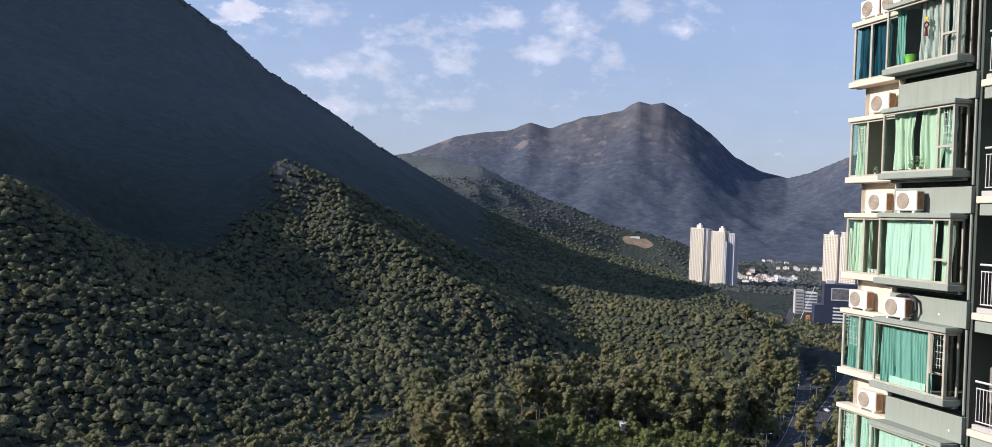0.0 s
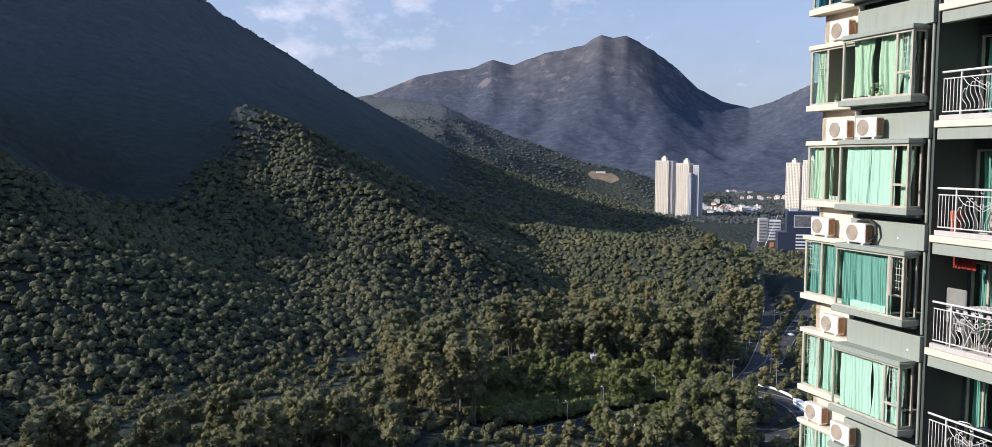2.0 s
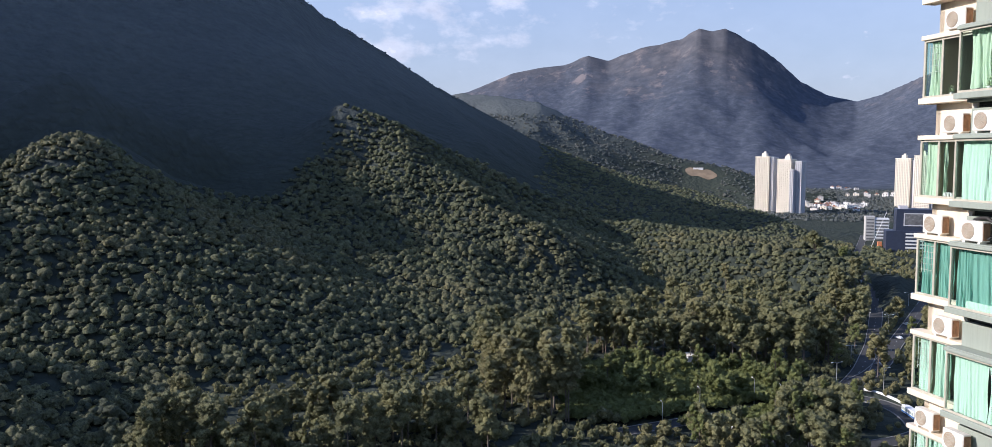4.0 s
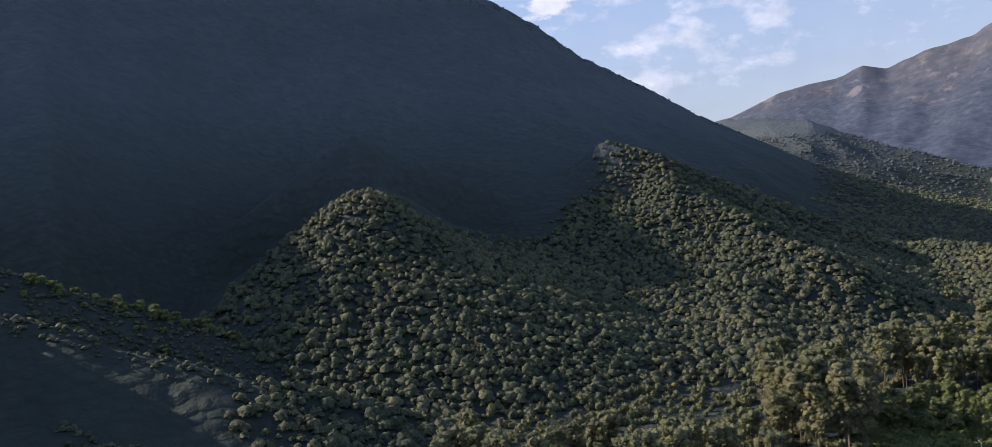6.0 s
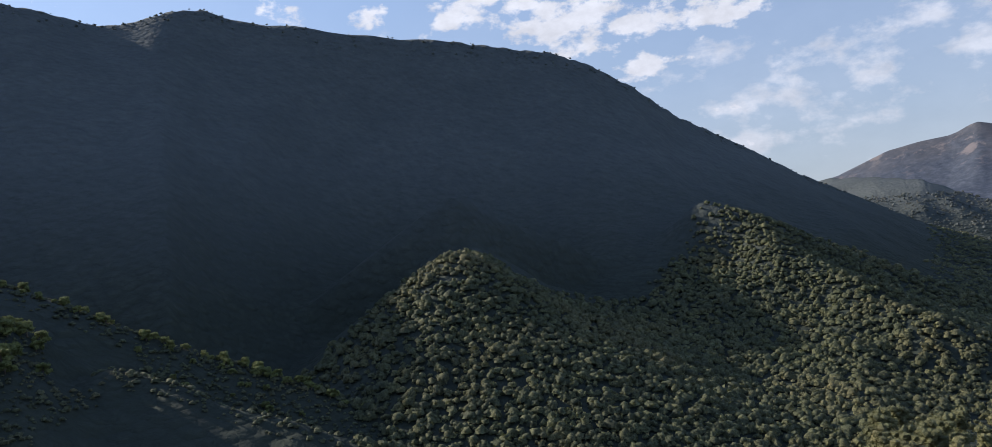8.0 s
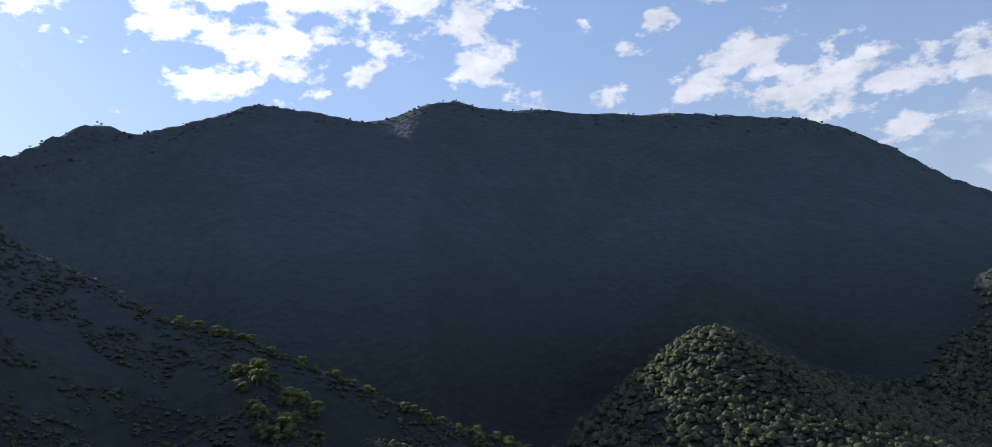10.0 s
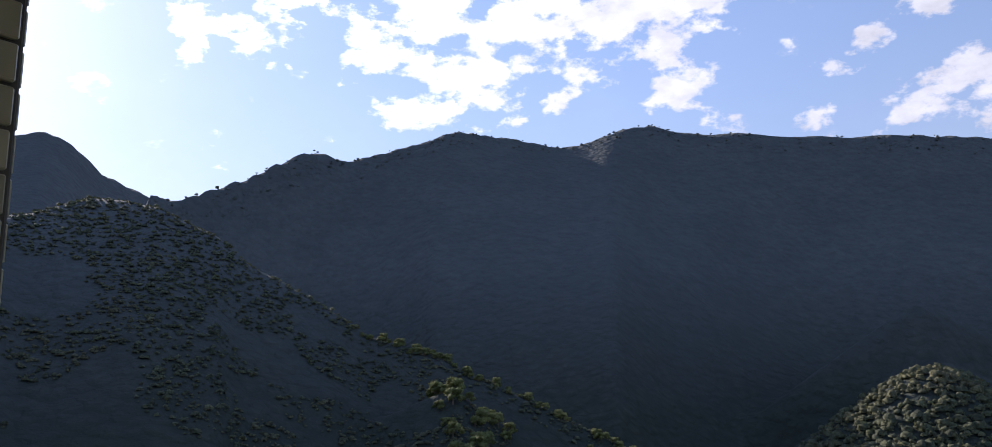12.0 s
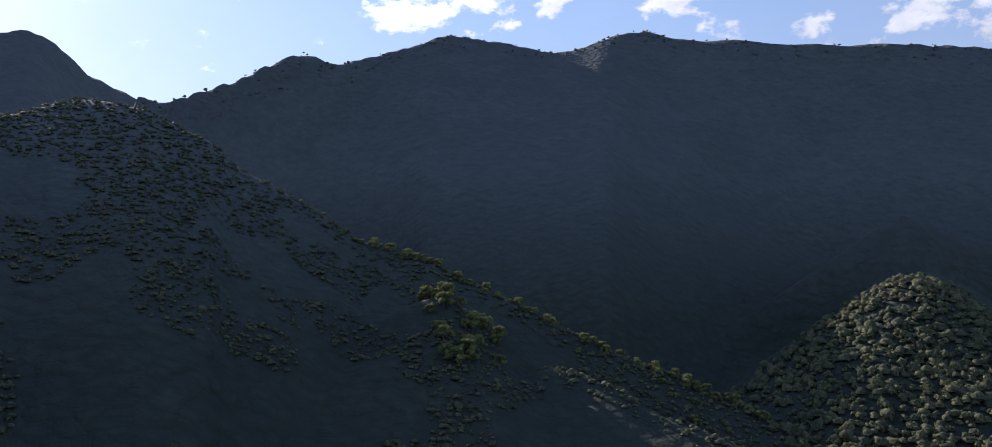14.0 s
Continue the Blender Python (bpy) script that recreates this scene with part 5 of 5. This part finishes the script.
rng = random.Random(21)
ROOF_RED = plain("terracotta_roof", (0.34, 0.16, 0.10), 0.8)
WARM_WHITE = plain("warm_white_render", (0.78, 0.74, 0.68), 0.7)
for count, az0, az1, d0, d1 in ((34, -19.6, -15.9, 1600, 1760), (14, -22.0, -18.4, 2120, 2300), (8, -19.6, -17.5, 2520, 2620)):
    for _ in range(count):
        az, d = rng.uniform(az0, az1), rng.uniform(d0, d1)
        x, y = bearing_point(az, d)
        village_house(x, y, float(land(x, y)) + 1.0, az + rng.uniform(-30, 30), rng.uniform(8, 13), rng.uniform(7, 10), rng.choice((1, 2, 2)), rng.choice((WHITE, WARM_WHITE, WARM_WHITE, TOWER_LIGHT)), rng.choice((WARM_WHITE, ROOF_RED, KERB)))
# a clearing of bare earth at the foot of the hill, with a long white shed
ca, cd = np.meshgrid(np.linspace(-8.7, -10.7, 22), np.linspace(0, 1, 14), indexing="ij")
cd = 1850 + (cd - 0.5) * 46 * (0.55 + 0.5 * np.sin(2.3 * ca) ** 2) * np.sqrt(np.clip(1 - ((ca + 9.7) / 1.02) ** 2, 0.02, 1)) - 14 * (ca + 9.7) * -1
cx, cy = -np.sin(np.radians(ca)) * cd, np.cos(np.radians(ca)) * cd
cv = np.stack([cx, cy, land(cx, cy) + 0.9], -1).reshape(-1, 3)
ci = np.arange(22 * 14).reshape(22, 14)
cq = np.stack([ci[:-1, :-1], ci[1:, :-1], ci[1:, 1:], ci[:-1, 1:]], -1).reshape(-1, 4)
thing("bare_slope", "bare tan earth cleared on the wooded foothill", "earth slope", kind="structure", data=big_mesh("bare_slope", cv, cq, EARTH))
x, y = bearing_point(-9.6, 1868)
depot = thing("long_shed", "long white shed above a cleared slope", "shed", pose(x, y, float(land(x, y)), 0, 0, -14))
part("shed_body", box(-13, 7, -3, 3, -3, 3, 0.1), WHITE, depot)
part("roof", box(-13.4, 7.4, -3.4, 3.4, 3, 3.4, 0.1), WARM_WHITE, depot)
# sheds half hidden in the woods
for az, d, w in ((-14.2, 470, 6), (-12.2, 440, 5), (-9.4, 405, 6)):
    x, y = bearing_point(az, d)
    shed = thing("shed", "low pale shed roof among the trees", "shed", pose(x, y, float(land(x, y)), 0, 0, az + 15), "sheds in the woods")
    part("shed_body", box(-w / 2, w / 2, -3, 3, -1, 4.0, 0.05), CONCRETE, shed)
    part("roof", join(box(-w / 2 - 0.4, w / 2 + 0.4, -3.4, 0.05, 4.0, 4.25, 0.03), box(-w / 2 - 0.4, w / 2 + 0.4, 0.0, 3.4, 4.1, 4.4, 0.03)), WARM_WHITE, shed)

# ---- the house that the camera looks out from ----
OWN = Matrix.Translation((0, 0, 0)) @ Matrix.Rotation(radians(18.5), 4, "Z")     # x along its front, y outwards
own = thing("own_building", "cream tiled high-rise with sage green slabs, seen from its balcony", "building", OWN)


def own_xy(x, y):
    p = OWN.inverted() @ Vector((x, y, 0))
    return p.x, p.y


edge_x, edge_y = own_xy(-1.04, 0.078)
slab_x, slab_y = own_xy(-2.385, 0.705)
part("house_wall", join(box(slab_x, 9.0, -13, -0.75, 0, 97.0), box(slab_x, 9.0, -13, -0.75, 103.2, 138), box(2.2, 9.0, -13, -0.75, 97.0, 103.2), box(slab_x, edge_x - 0.3, -13, -0.75, 97, 103.2),
                        box(slab_x, 9.0, -13, -4.5, 97, 103.2)), CREAM, own)
part("roof", box(slab_x - 0.1, 9.1, -13.1, -0.6, 138, 138.6, 0.02), SAGE, own)
for k in range(-34, 13):
    z = 101.2 + 2.8 * k
    if z > 3:
        # slabs use the sage with shade in its colour
        part("balcony_slab", join(box(slab_x, 5.6, -0.75, slab_y, z, z + 0.18, 0.01), box(slab_x + 0.05, 5.5, -0.7, slab_y - 0.08, z + 0.18, z + 0.30, 0.01)), SAGE_SHADED, own, "sage slab of a storey, darkened for shade")
pier = part("tiled_pier", box(edge_x - 0.26, edge_x - 0.006, -0.75, edge_y + 0.004, 98.7, 101.19, 0.004), GROUT, own, "pier faced with cream tiles")
tile_mesh = bpy.data.meshes.new("tile")
bm = box(-0.004, 0.006, -0.0472, 0.0472, -0.0220, 0.0220, 0.0022)
bm.to_mesh(tile_mesh)
bm.free()
tile_mesh.materials.append(TILE)
for row in range(-20, 21):
    for col in range(6):
        z = 100.044 + 0.0246 + 0.0492 * row
        rng.random()
        part("tile", tile_mesh, TILE, pier, m=pose(edge_x - 0.004 + rng.uniform(-0.0004, 0.0004), edge_y - 0.002 - 0.05 - 0.1 * col, z + rng.uniform(-0.0003, 0.0003), rng.uniform(-0.25, 0.25)))
for row in range(-20, 21):
    part("edge_tile", tile_mesh, TILE, pier, m=pose(edge_x - 0.062, edge_y + 0.003, 100.0686 + 0.0492 * row, 0, 0, 90))

# ---- single trees on the valley floor ----
def tree_meshes(seed, high, spread, clumps, leaf):
    """A tapered trunk with limbs, and a crown of uneven leafy clumps and loose sprays."""
    r = random.Random(seed)
    wood = bmesh.new()
    lean = (r.uniform(-0.5, 0.5), r.uniform(-0.5, 0.5))
    tube([(0, 0, -0.5), (lean[0] * 0.3, lean[1] * 0.3, high * 0.4), (lean[0], lean[1], high * 0.85)], 0.28, 7, wood, taper=0.07)
    tips = []
    for i in range(7):
        a = i * 2.4 + r.uniform(-0.4, 0.4)
        z0 = high * (0.30 + 0.075 * i)
        out = spread * r.uniform(0.5, 0.9) * (1 - 0.06 * i)
        tip = (out * math.cos(a), out * math.sin(a), z0 + high * r.uniform(0.12, 0.22))
        tube([(lean[0] * 0.5, lean[1] * 0.5, z0), (tip[0] * 0.5, tip[1] * 0.5, z0 + (tip[2] - z0) * 0.6), tip], 0.10, 5, wood, taper=0.03)
        tips.append(tip)
    tips.append((lean[0], lean[1], high * 0.95))
    vs, fs = [], []
    for i in range(clumps):
        t = tips[i % len(tips)]
        c = (t[0] + r.gauss(0, spread * 0.22), t[1] + r.gauss(0, spread * 0.22), t[2] + r.gauss(0, high * 0.06))
        s = spread * r.uniform(0.22, 0.42)
        base = len(vs)
        for v in ICO_V:
            j = s * r.uniform(0.7, 1.3)
            vs.append((c[0] + v[0] * j, c[1] + v[1] * j, c[2] + v[2] * j * 0.85))
        fs += [tuple(int(q) + base for q in f) for f in ICO_F]
        for _ in range(16):
            d = Vector((r.gauss(0, 1), r.gauss(0, 1), r.gauss(0, 0.8))).normalized()
            p = Vector(c) + d * s * r.uniform(0.8, 1.2)
            side = d.cross(Vector((r.random(), r.random(), 1))).normalized() * s * 0.34
            base = len(vs)
            vs += [tuple(p - side), tuple(p + side), tuple(p + d * s * 0.45 + Vector((0, 0, -0.1)))]
            fs.append((base, base + 1, base + 2))
    crown = make_mesh("crown", vs, fs, leaf)
    trunk = bpy.data.meshes.new("trunk")
    wood.to_mesh(trunk)
    wood.free()
    trunk.materials.append(BARK)
    return trunk, crown


def tree(seed, high, spread, clumps, leaf, label, kind="tree", group="trees on the valley floor"):
    t = thing(kind, label, kind, group=group)
    trunk, crown = tree_meshes(seed, high, spread, clumps, leaf)
    part("trunk", trunk, BARK, t)
    part("crown", crown, leaf, t)
    return t


TALL = "tall gum tree with an airy olive crown"
KINDS = [tree(3, 23, 4.2, 44, LEAVES_TALL, TALL), tree(4, 19, 4.0, 38, LEAVES_TALL, TALL), tree(5, 26, 4.6, 52, LEAVES_TALL, TALL), tree(6, 11, 4.2, 34, LEAVES_TALL, "broad olive green tree by the road"),
         tree(7, 7.0, 3.4, 26, LEAVES_LIME, "low bright green tree by the road"), tree(8, 12, 2.6, 26, LEAVES_LIME, "slim yellow-green tree on the valley floor")]
rng = random.Random(33)
spots = []
for count, az0, az1, d0, d1, kinds in ((40, -1.5, 4.5, 300, 395, (0, 1, 2, 2)), (46, 4, 27, 268, 312, (1, 1, 3, 3)), (62, -18, -2, 402, 440, (0, 1, 2, 1)), (70, -16.5, -2.5, 340, 396, (4, 4, 4, 4, 5)), (22, -19, -9, 278, 298, (3, 3, 5)), (26, -19.5, -14.5, 318, 350, (3, 3, 5)), (40, -20, -6, 440, 640, (1, 1, 3)),
                                       (34, -26, -21.6, 380, 620, (3, 1, 5)), (26, -20.6, -17.5, 400, 600, (1, 3, 5)), (10, -22, -21.2, 440, 560, (3, 4)), (18, -19.5, -16, 640, 860, (3, 4))):
    for _ in range(count):
        az, d = rng.uniform(az0, az1), rng.uniform(d0, d1)
        x, y = bearing_point(az, d)
        if road_gap(np.array(x), np.array(y)) > 3.0:
            spots.append((x, y, rng.choice(kinds)))
used = set()
for x, y, k in spots:
    m = pose(x, y, float(land(x, y)) - 0.2, 0, 0, rng.uniform(0, 360)) 
    if k not in used:
        used.add(k)
        KINDS[k].matrix_basis = m
    else:
        copy_thing(KINDS[k], m)

# lit bushes along the near ridge
bush = tree(11, 4.5, 2.6, 14, LEAVES_LIME, "pale sunlit bush on the near ridge", "bush", "bushes on the ridge")
first = True
crest_rows = [(rng.uniform(36, 66), rng.uniform(-7, 3), rng.uniform(0.5, 1.2)) for _ in range(84)]
crest_rows += [(rng.uniform(55, 60.5), rng.uniform(-115, -62), rng.uniform(0.8, 1.7)) for _ in range(30)] + [(rng.uniform(40, 50), rng.uniform(-40, -8), rng.uniform(0.5, 1.0)) for _ in range(18)]
for az, back, size in crest_rows:
    d = float(crest(NEAR, az)[0]) + back
    x, y = bearing_point(az, d)
    m = pose(x, y, float(land(x, y)) - 0.8, 0, 0, 40 * d) @ Matrix.Diagonal((size, size, size, 1))
    if first:
        bush.matrix_basis, first = m, False
    else:
        b = copy_thing(bush, pose(*m.translation, 0, 0, 40 * d))
        b.scale = (size, size, size)

# ---- small things in the neighbours' windows and balconies ----

def window_grille(x0, x1, y, z0, z1, label="white iron window grille behind the glass"):
    g = thing("window_grille", label, "window grille", BLOCK, "window grilles")
    n = 4
    for i in range(n + 1):
        x = x0 + (x1 - x0) * i / n
        part("upright", tube([(x, y, z0), (x, y, z1)], 0.009, 5), RAIL, g)
    for i in range(5):
        z = z0 + (z1 - z0) * (i + 0.5) / 5
        part("crossbar", tube([(x0, y, z), (x1, y, z)], 0.008, 5), RAIL, g)


for k in (-1, 0, 2, 3, 4):
    z0, z1 = bay_span(k)
    if k != -1:
        window_grille(-1.98, -1.46, 0.74, z0 + 0.62, z1 - 0.10)
    if k in (0, 2, 3):
        window_grille(2.03, 2.39, 0.12, z0 + 0.68, z1 - 0.08)


def leafy(name, label, x, y, z, size, leaf, pot, seed):
    """A pot plant: pot, stems and many single leaves."""
    r = random.Random(seed)
    t = thing(name, label, "plant", BLOCK @ pose(x, y, z))
    bm = bmesh.new()
    bmesh.ops.create_cone(bm, cap_ends=True, segments=14, radius1=size * 0.22, radius2=size * 0.30, depth=size * 0.45, matrix=pose(0, 0, size * 0.225))
    part("pot", bm, pot, t)
    vs, fs = [], []
    for _ in range(int(46 * max(1, size))):
        a, up = r.uniform(0, 6.28), r.uniform(0.35, 1.5)
        d = Vector((math.cos(a), math.sin(a), r.uniform(-0.2, 0.8))).normalized()
        p = Vector((0.25 * size * math.cos(a) * r.random(), 0.25 * size * math.sin(a) * r.random(), size * up))
        tip = p + d * size * r.uniform(0.25, 0.5)
        side = d.cross(Vector((0, 0, 1))).normalized() * size * 0.09
        mid = (p + tip) / 2 + Vector((0, 0, size * 0.05))
        b = len(vs)
        vs += [tuple(p), tuple(mid - side), tuple(tip), tuple(mid + side)]
        fs += [(b, b + 1, b + 2), (b, b + 2, b + 3)]
    part("leaves", make_mesh("leaves", vs, fs, leaf), leaf, t)


POT_LIME = plain("lime_plastic", (0.28, 0.62, 0.08), 0.4)
POT_PALE = plain("pale_glaze", (0.66, 0.70, 0.45), 0.4)
LEAF_PALE = plain("pale_leaves", (0.55, 0.66, 0.42), 0.6)
GREY = plain("grey_board", (0.24, 0.24, 0.22), 0.7)
z0, z1 = bay_span(0)
leafy("potted_plant", "pale leafy plant on the bay's sill", 1.22, 0.14, z0 + 0.01, 0.24, LEAF_PALE, POT_PALE, 1)
leafy("potted_plant", "pale leafy plant on the bay's sill", 0.92, 0.16, z0 + 0.01, 0.20, LEAF_PALE, WHITE, 2)
leafy("potted_plant", "small pale plant in the corner window", -1.10, 0.76, z0 + 0.01, 0.18, LEAF_PALE, WHITE, 3)


def jar(x, y, z, r, h, mat, label, name="pot"):
    t = thing(name, label, name, BLOCK @ pose(x, y, z))
    bm = bmesh.new()
    bmesh.ops.create_cone(bm, cap_ends=True, segments=16, radius1=r * 0.7, radius2=r, depth=h, matrix=pose(0, 0, h / 2))
    part("body", bm, mat, t)
    part("rim", ring(0, 0, r, 0, r * 0.1), mat, t, m=pose(0, 0, h, 90))


z0, z1 = bay_span(-1)
jar(0.72, 0.18, z0 + 0.01, 0.15, 0.26, POT_LIME, "bright lime green pot on the sill")
ornament = thing("hanging_ornament", "red and gold tasselled ornament hanging in the window", "ornament", BLOCK @ pose(1.30, 0.12, z1 - 0.75))
part("knot", ring(0, 0.12, 0.07, 0, 0.022), RED, ornament)
part("disc", tube([(0, -0.01, 0.28), (0, 0.01, 0.28)], 0.06, 14), YELLOW, ornament, "gold disc")
part("tassel", tube([(0, 0, 0.04), (0, 0, -0.16)], 0.03, 8, taper=0.045), RED, ornament)
part("cord", tube([(0, 0, 0.20), (0, 0, 0.75)], 0.006, 5), RED, ornament)
z0, z1 = bay_span(1)
for i in range(4):
    jar(-1.18 + 0.13 * i, 0.76, z0 + 0.01, 0.055, 0.13, WHITE, "small white jar on the sill", "jar")

# open casement
z0, z1 = bay_span(2)
m = pose(1.99, -0.005, 0, 0, 0, -38)
sash = part("open_sash", join(*[box(*b, 0.004) for b in ((0, 0.44, 0, 0.04, z1 - 0.10, z1 - 0.05), (0, 0.44, 0, 0.04, z0 + 0.60, z0 + 0.65), (0, 0.05, 0, 0.04, z0 + 0.65, z1 - 0.10), (0.39, 0.44, 0, 0.04, z0 + 0.65, z1 - 0.10))]),
            FRAME, block, "casement sash standing open", m)
part("pane", box(0.05, 0.39, 0.018, 0.024, z0 + 0.65, z1 - 0.10), GLASS, sash).visible_shadow = False

# balcony with washing, board and plants
zb = storey_z(3) + 0.42
board = thing("board", "grey board leaning above the railing", "board", BLOCK @ pose(3.22, 0.95, zb))
part("panel", box(-0.30, 0.30, -0.02, 0.02, 0.62, 1.50, 0.03), GREY, board)
part("stand", join(box(-0.26, -0.22, -0.02, 0.25, 0.0, 0.62, 0.004), box(0.22, 0.26, -0.02, 0.25, 0.0, 0.62, 0.004)), STEEL, board)
rack = thing("drying_rack", "white wire drying rack on the balcony", "drying rack", BLOCK @ pose(4.35, 1.05, zb))
for i in range(7):
    part("wire", tube([(-0.75, -0.3 + 0.1 * i, 1.12), (0.75, -0.3 + 0.1 * i, 1.12)], 0.006, 5), RAIL, rack)
for sx in (-0.7, 0.7):
    part("leg", tube([(sx, -0.35, 0), (sx, 0.0, 0.6), (sx, 0.32, 1.12)], 0.012, 6), RAIL, rack)
    part("leg", tube([(sx, 0.35, 0), (sx, 0.0, 0.6), (sx, -0.32, 1.12)], 0.012, 6), RAIL, rack)


def hanging_cloth(x0, x1, y, z0, z1, mat, label, seed, name="washing"):
    ob = curtain(name, label, mat, x0, x1, y, z0, z1, 3, seed)
    ob["category"], ob["group"] = name, "washing on the balcony"
    return ob


hanging_cloth(4.55, 4.80, 0.72, zb + 0.25, zb + 1.16, SHEER, "white shirt hanging to dry on the balcony", 5)
hanging_cloth(4.78, 5.0, 0.70, zb + 0.35, zb + 1.1, SHEER, "white towel hanging to dry on the balcony", 6)
RED_CLOTH = cloth("red_patterned_cloth", (0.42, 0.07, 0.05))
for i in range(5):
    ob = curtain("pennant", "red patterned pennant hung under the beam", RED_CLOTH, 2.92 + 0.14 * i, 3.04 + 0.14 * i, 1.1, zb + 1.98, zb + 2.24, 1, i, depth=0.01)
    ob["category"], ob["group"] = "pennant", "pennants under the beam"
sack = thing("sack", "yellow plastic sack set on the railing", "sack", BLOCK @ pose(5.22, 0.72, zb))
bm = bmesh.new()
bmesh.ops.create_icosphere(bm, subdivisions=3, radius=0.27)
for v in bm.verts:
    q = noise.noise(v.co * 5)
    v.co = Vector((v.co.x * (1.0 + 0.25 * q), v.co.y * (0.8 + 0.25 * q), v.co.z * 0.75 * (1 + 0.2 * q) + 1.05))
part("bag", bm, YELLOW, sack)
part("stool", join(box(-0.2, 0.2, -0.2, 0.2, 0.78, 0.84, 0.01), *[box(sx - 0.02, sx + 0.02, sy - 0.02, sy + 0.02, 0, 0.78) for sx in (-0.17, 0.17) for sy in (-0.17, 0.17)]), WHITE, sack)
for i, (x, y, s) in enumerate(((5.40, 1.35, 1.1), (5.15, 1.55, 0.9), (5.0, 0.85, 0.5), (5.32, 0.95, 0.6))):
    leafy("potted_plant", "yellow-green leafy plant in a pot on the balcony", x, y, zb, s, LEAVES_LIME, CONCRETE, 20 + i)
leaf_door = thing("poster", "white sheet with a dark red square on the glass door", "poster", BLOCK @ pose(4.02, 1.72, zb))
part("sheet", box(-0.22, 0.22, 0, 0.02, 0.9, 2.0, 0.004), WHITE, leaf_door)
part("red_square", box(-0.16, 0.16, -0.008, 0, 1.45, 1.9, 0.002), RED, leaf_door)

# lower balcony: folding chair and bottles
zb = storey_z(4) + 0.42
chair = thing("folding_chair", "grey steel folding chair on the balcony", "chair", BLOCK @ pose(3.45, 1.15, zb, 0, 0, 20))
part("back_frame", tube([(-0.2, 0.2, 0), (-0.2, 0.05, 0.5), (-0.2, -0.05, 0.95), (-0.12, -0.06, 1.02), (0.12, -0.06, 1.02), (0.2, -0.05, 0.95), (0.2, 0.05, 0.5), (0.2, 0.2, 0)], 0.014, 6), STEEL, chair)
part("seat", box(-0.2, 0.2, -0.05, 0.36, 0.44, 0.48, 0.01), GREY, chair)
for sx in (-0.19, 0.19):
    part("leg", tube([(sx, 0.34, 0.46), (sx, -0.12, 0.0)], 0.013, 6), STEEL, chair)
for i in range(5):
    jar(3.75 + 0.14 * i, 0.66, zb + 0.131, 0.04, 0.24, WHITE, "white bottle standing behind the railing", "bottle")
shelf = thing("shelf_unit", "dark low shelf on the balcony", "shelf", BLOCK @ pose(4.1, 1.4, zb))
part("body", join(box(-0.5, 0.5, -0.18, 0.18, 0.02, 0.06), box(-0.5, 0.5, -0.18, 0.18, 0.46, 0.5), box(-0.5, -0.46, -0.18, 0.18, 0.0, 0.9), box(0.46, 0.5, -0.18, 0.18, 0, 0.9), box(-0.5, 0.5, -0.18, 0.18, 0.86, 0.9)), DARK, shelf)
zb = storey_z(2) + 0.42
crate = thing("crate", "orange-red plastic crate behind the railing", "crate", BLOCK @ pose(3.2, 0.85, zb))
part("body", join(box(-0.09, 0.09, -0.10, 0.10, 0.0, 0.35, 0.01), box(-0.10, 0.10, -0.12, 0.12, 0.35, 0.62, 0.02)), plain("orange_plastic", (0.42, 0.09, 0.04), 0.6), crate)


# ---- things on the lower balcony ----
def garden_chair(x, y, z, turn):
    c = thing("plastic_chair", "white plastic garden chair on a dim balcony", "chair", BLOCK @ pose(x, y, z, 0, 0, turn))
    part("seat", box(-0.22, 0.22, -0.22, 0.22, 0.40, 0.43, 0.01), WHITE, c)
    back = join(box(-0.22, -0.17, 0.19, 0.22, 0.43, 0.86, 0.01), box(0.17, 0.22, 0.19, 0.22, 0.43, 0.86, 0.01), box(-0.17, 0.17, 0.19, 0.22, 0.80, 0.86, 0.01), *[box(-0.12 + 0.08 * i, -0.08 + 0.08 * i, 0.195, 0.215, 0.43, 0.80) for i in range(4)])
    part("backrest", back, WHITE, c)
    for sx in (-0.2, 0.2):
        part("armrest", join(box(sx - 0.02, sx + 0.02, -0.22, 0.20, 0.62, 0.65, 0.008), box(sx - 0.02, sx + 0.02, -0.22, -0.18, 0.43, 0.62)), WHITE, c)
        for sy in (-0.19, 0.19):
            part("leg", tube([(sx, sy * 1.1, 0.0), (sx, sy, 0.40)], 0.022, 6), WHITE, c)


garden_chair(3.20, 1.35, storey_z(3) + 0.42, 160)
rack = thing("drying_rack", "dark folding rack with small white cloths along the railing", "drying rack", BLOCK @ pose(3.3, 0.62, storey_z(3) + 0.42))
for i in range(3):
    part("rail", tube([(-0.2, 0.12 * i, 0.98 + 0.05 * i), (1.3, 0.12 * i, 0.98 + 0.05 * i)], 0.014, 6), RUBBER, rack)
for sx in (-0.1, 1.2):
    part("leg", tube([(sx, -0.05, 0.0), (sx, 0.26, 1.1)], 0.014, 6), RUBBER, rack)
for i in range(6):
    part("cloth", box(-0.1 + 0.22 * i, 0.02 + 0.22 * i, 0.10, 0.14, 0.88, 1.05, 0.005), SHEER, rack, "small white cloth")
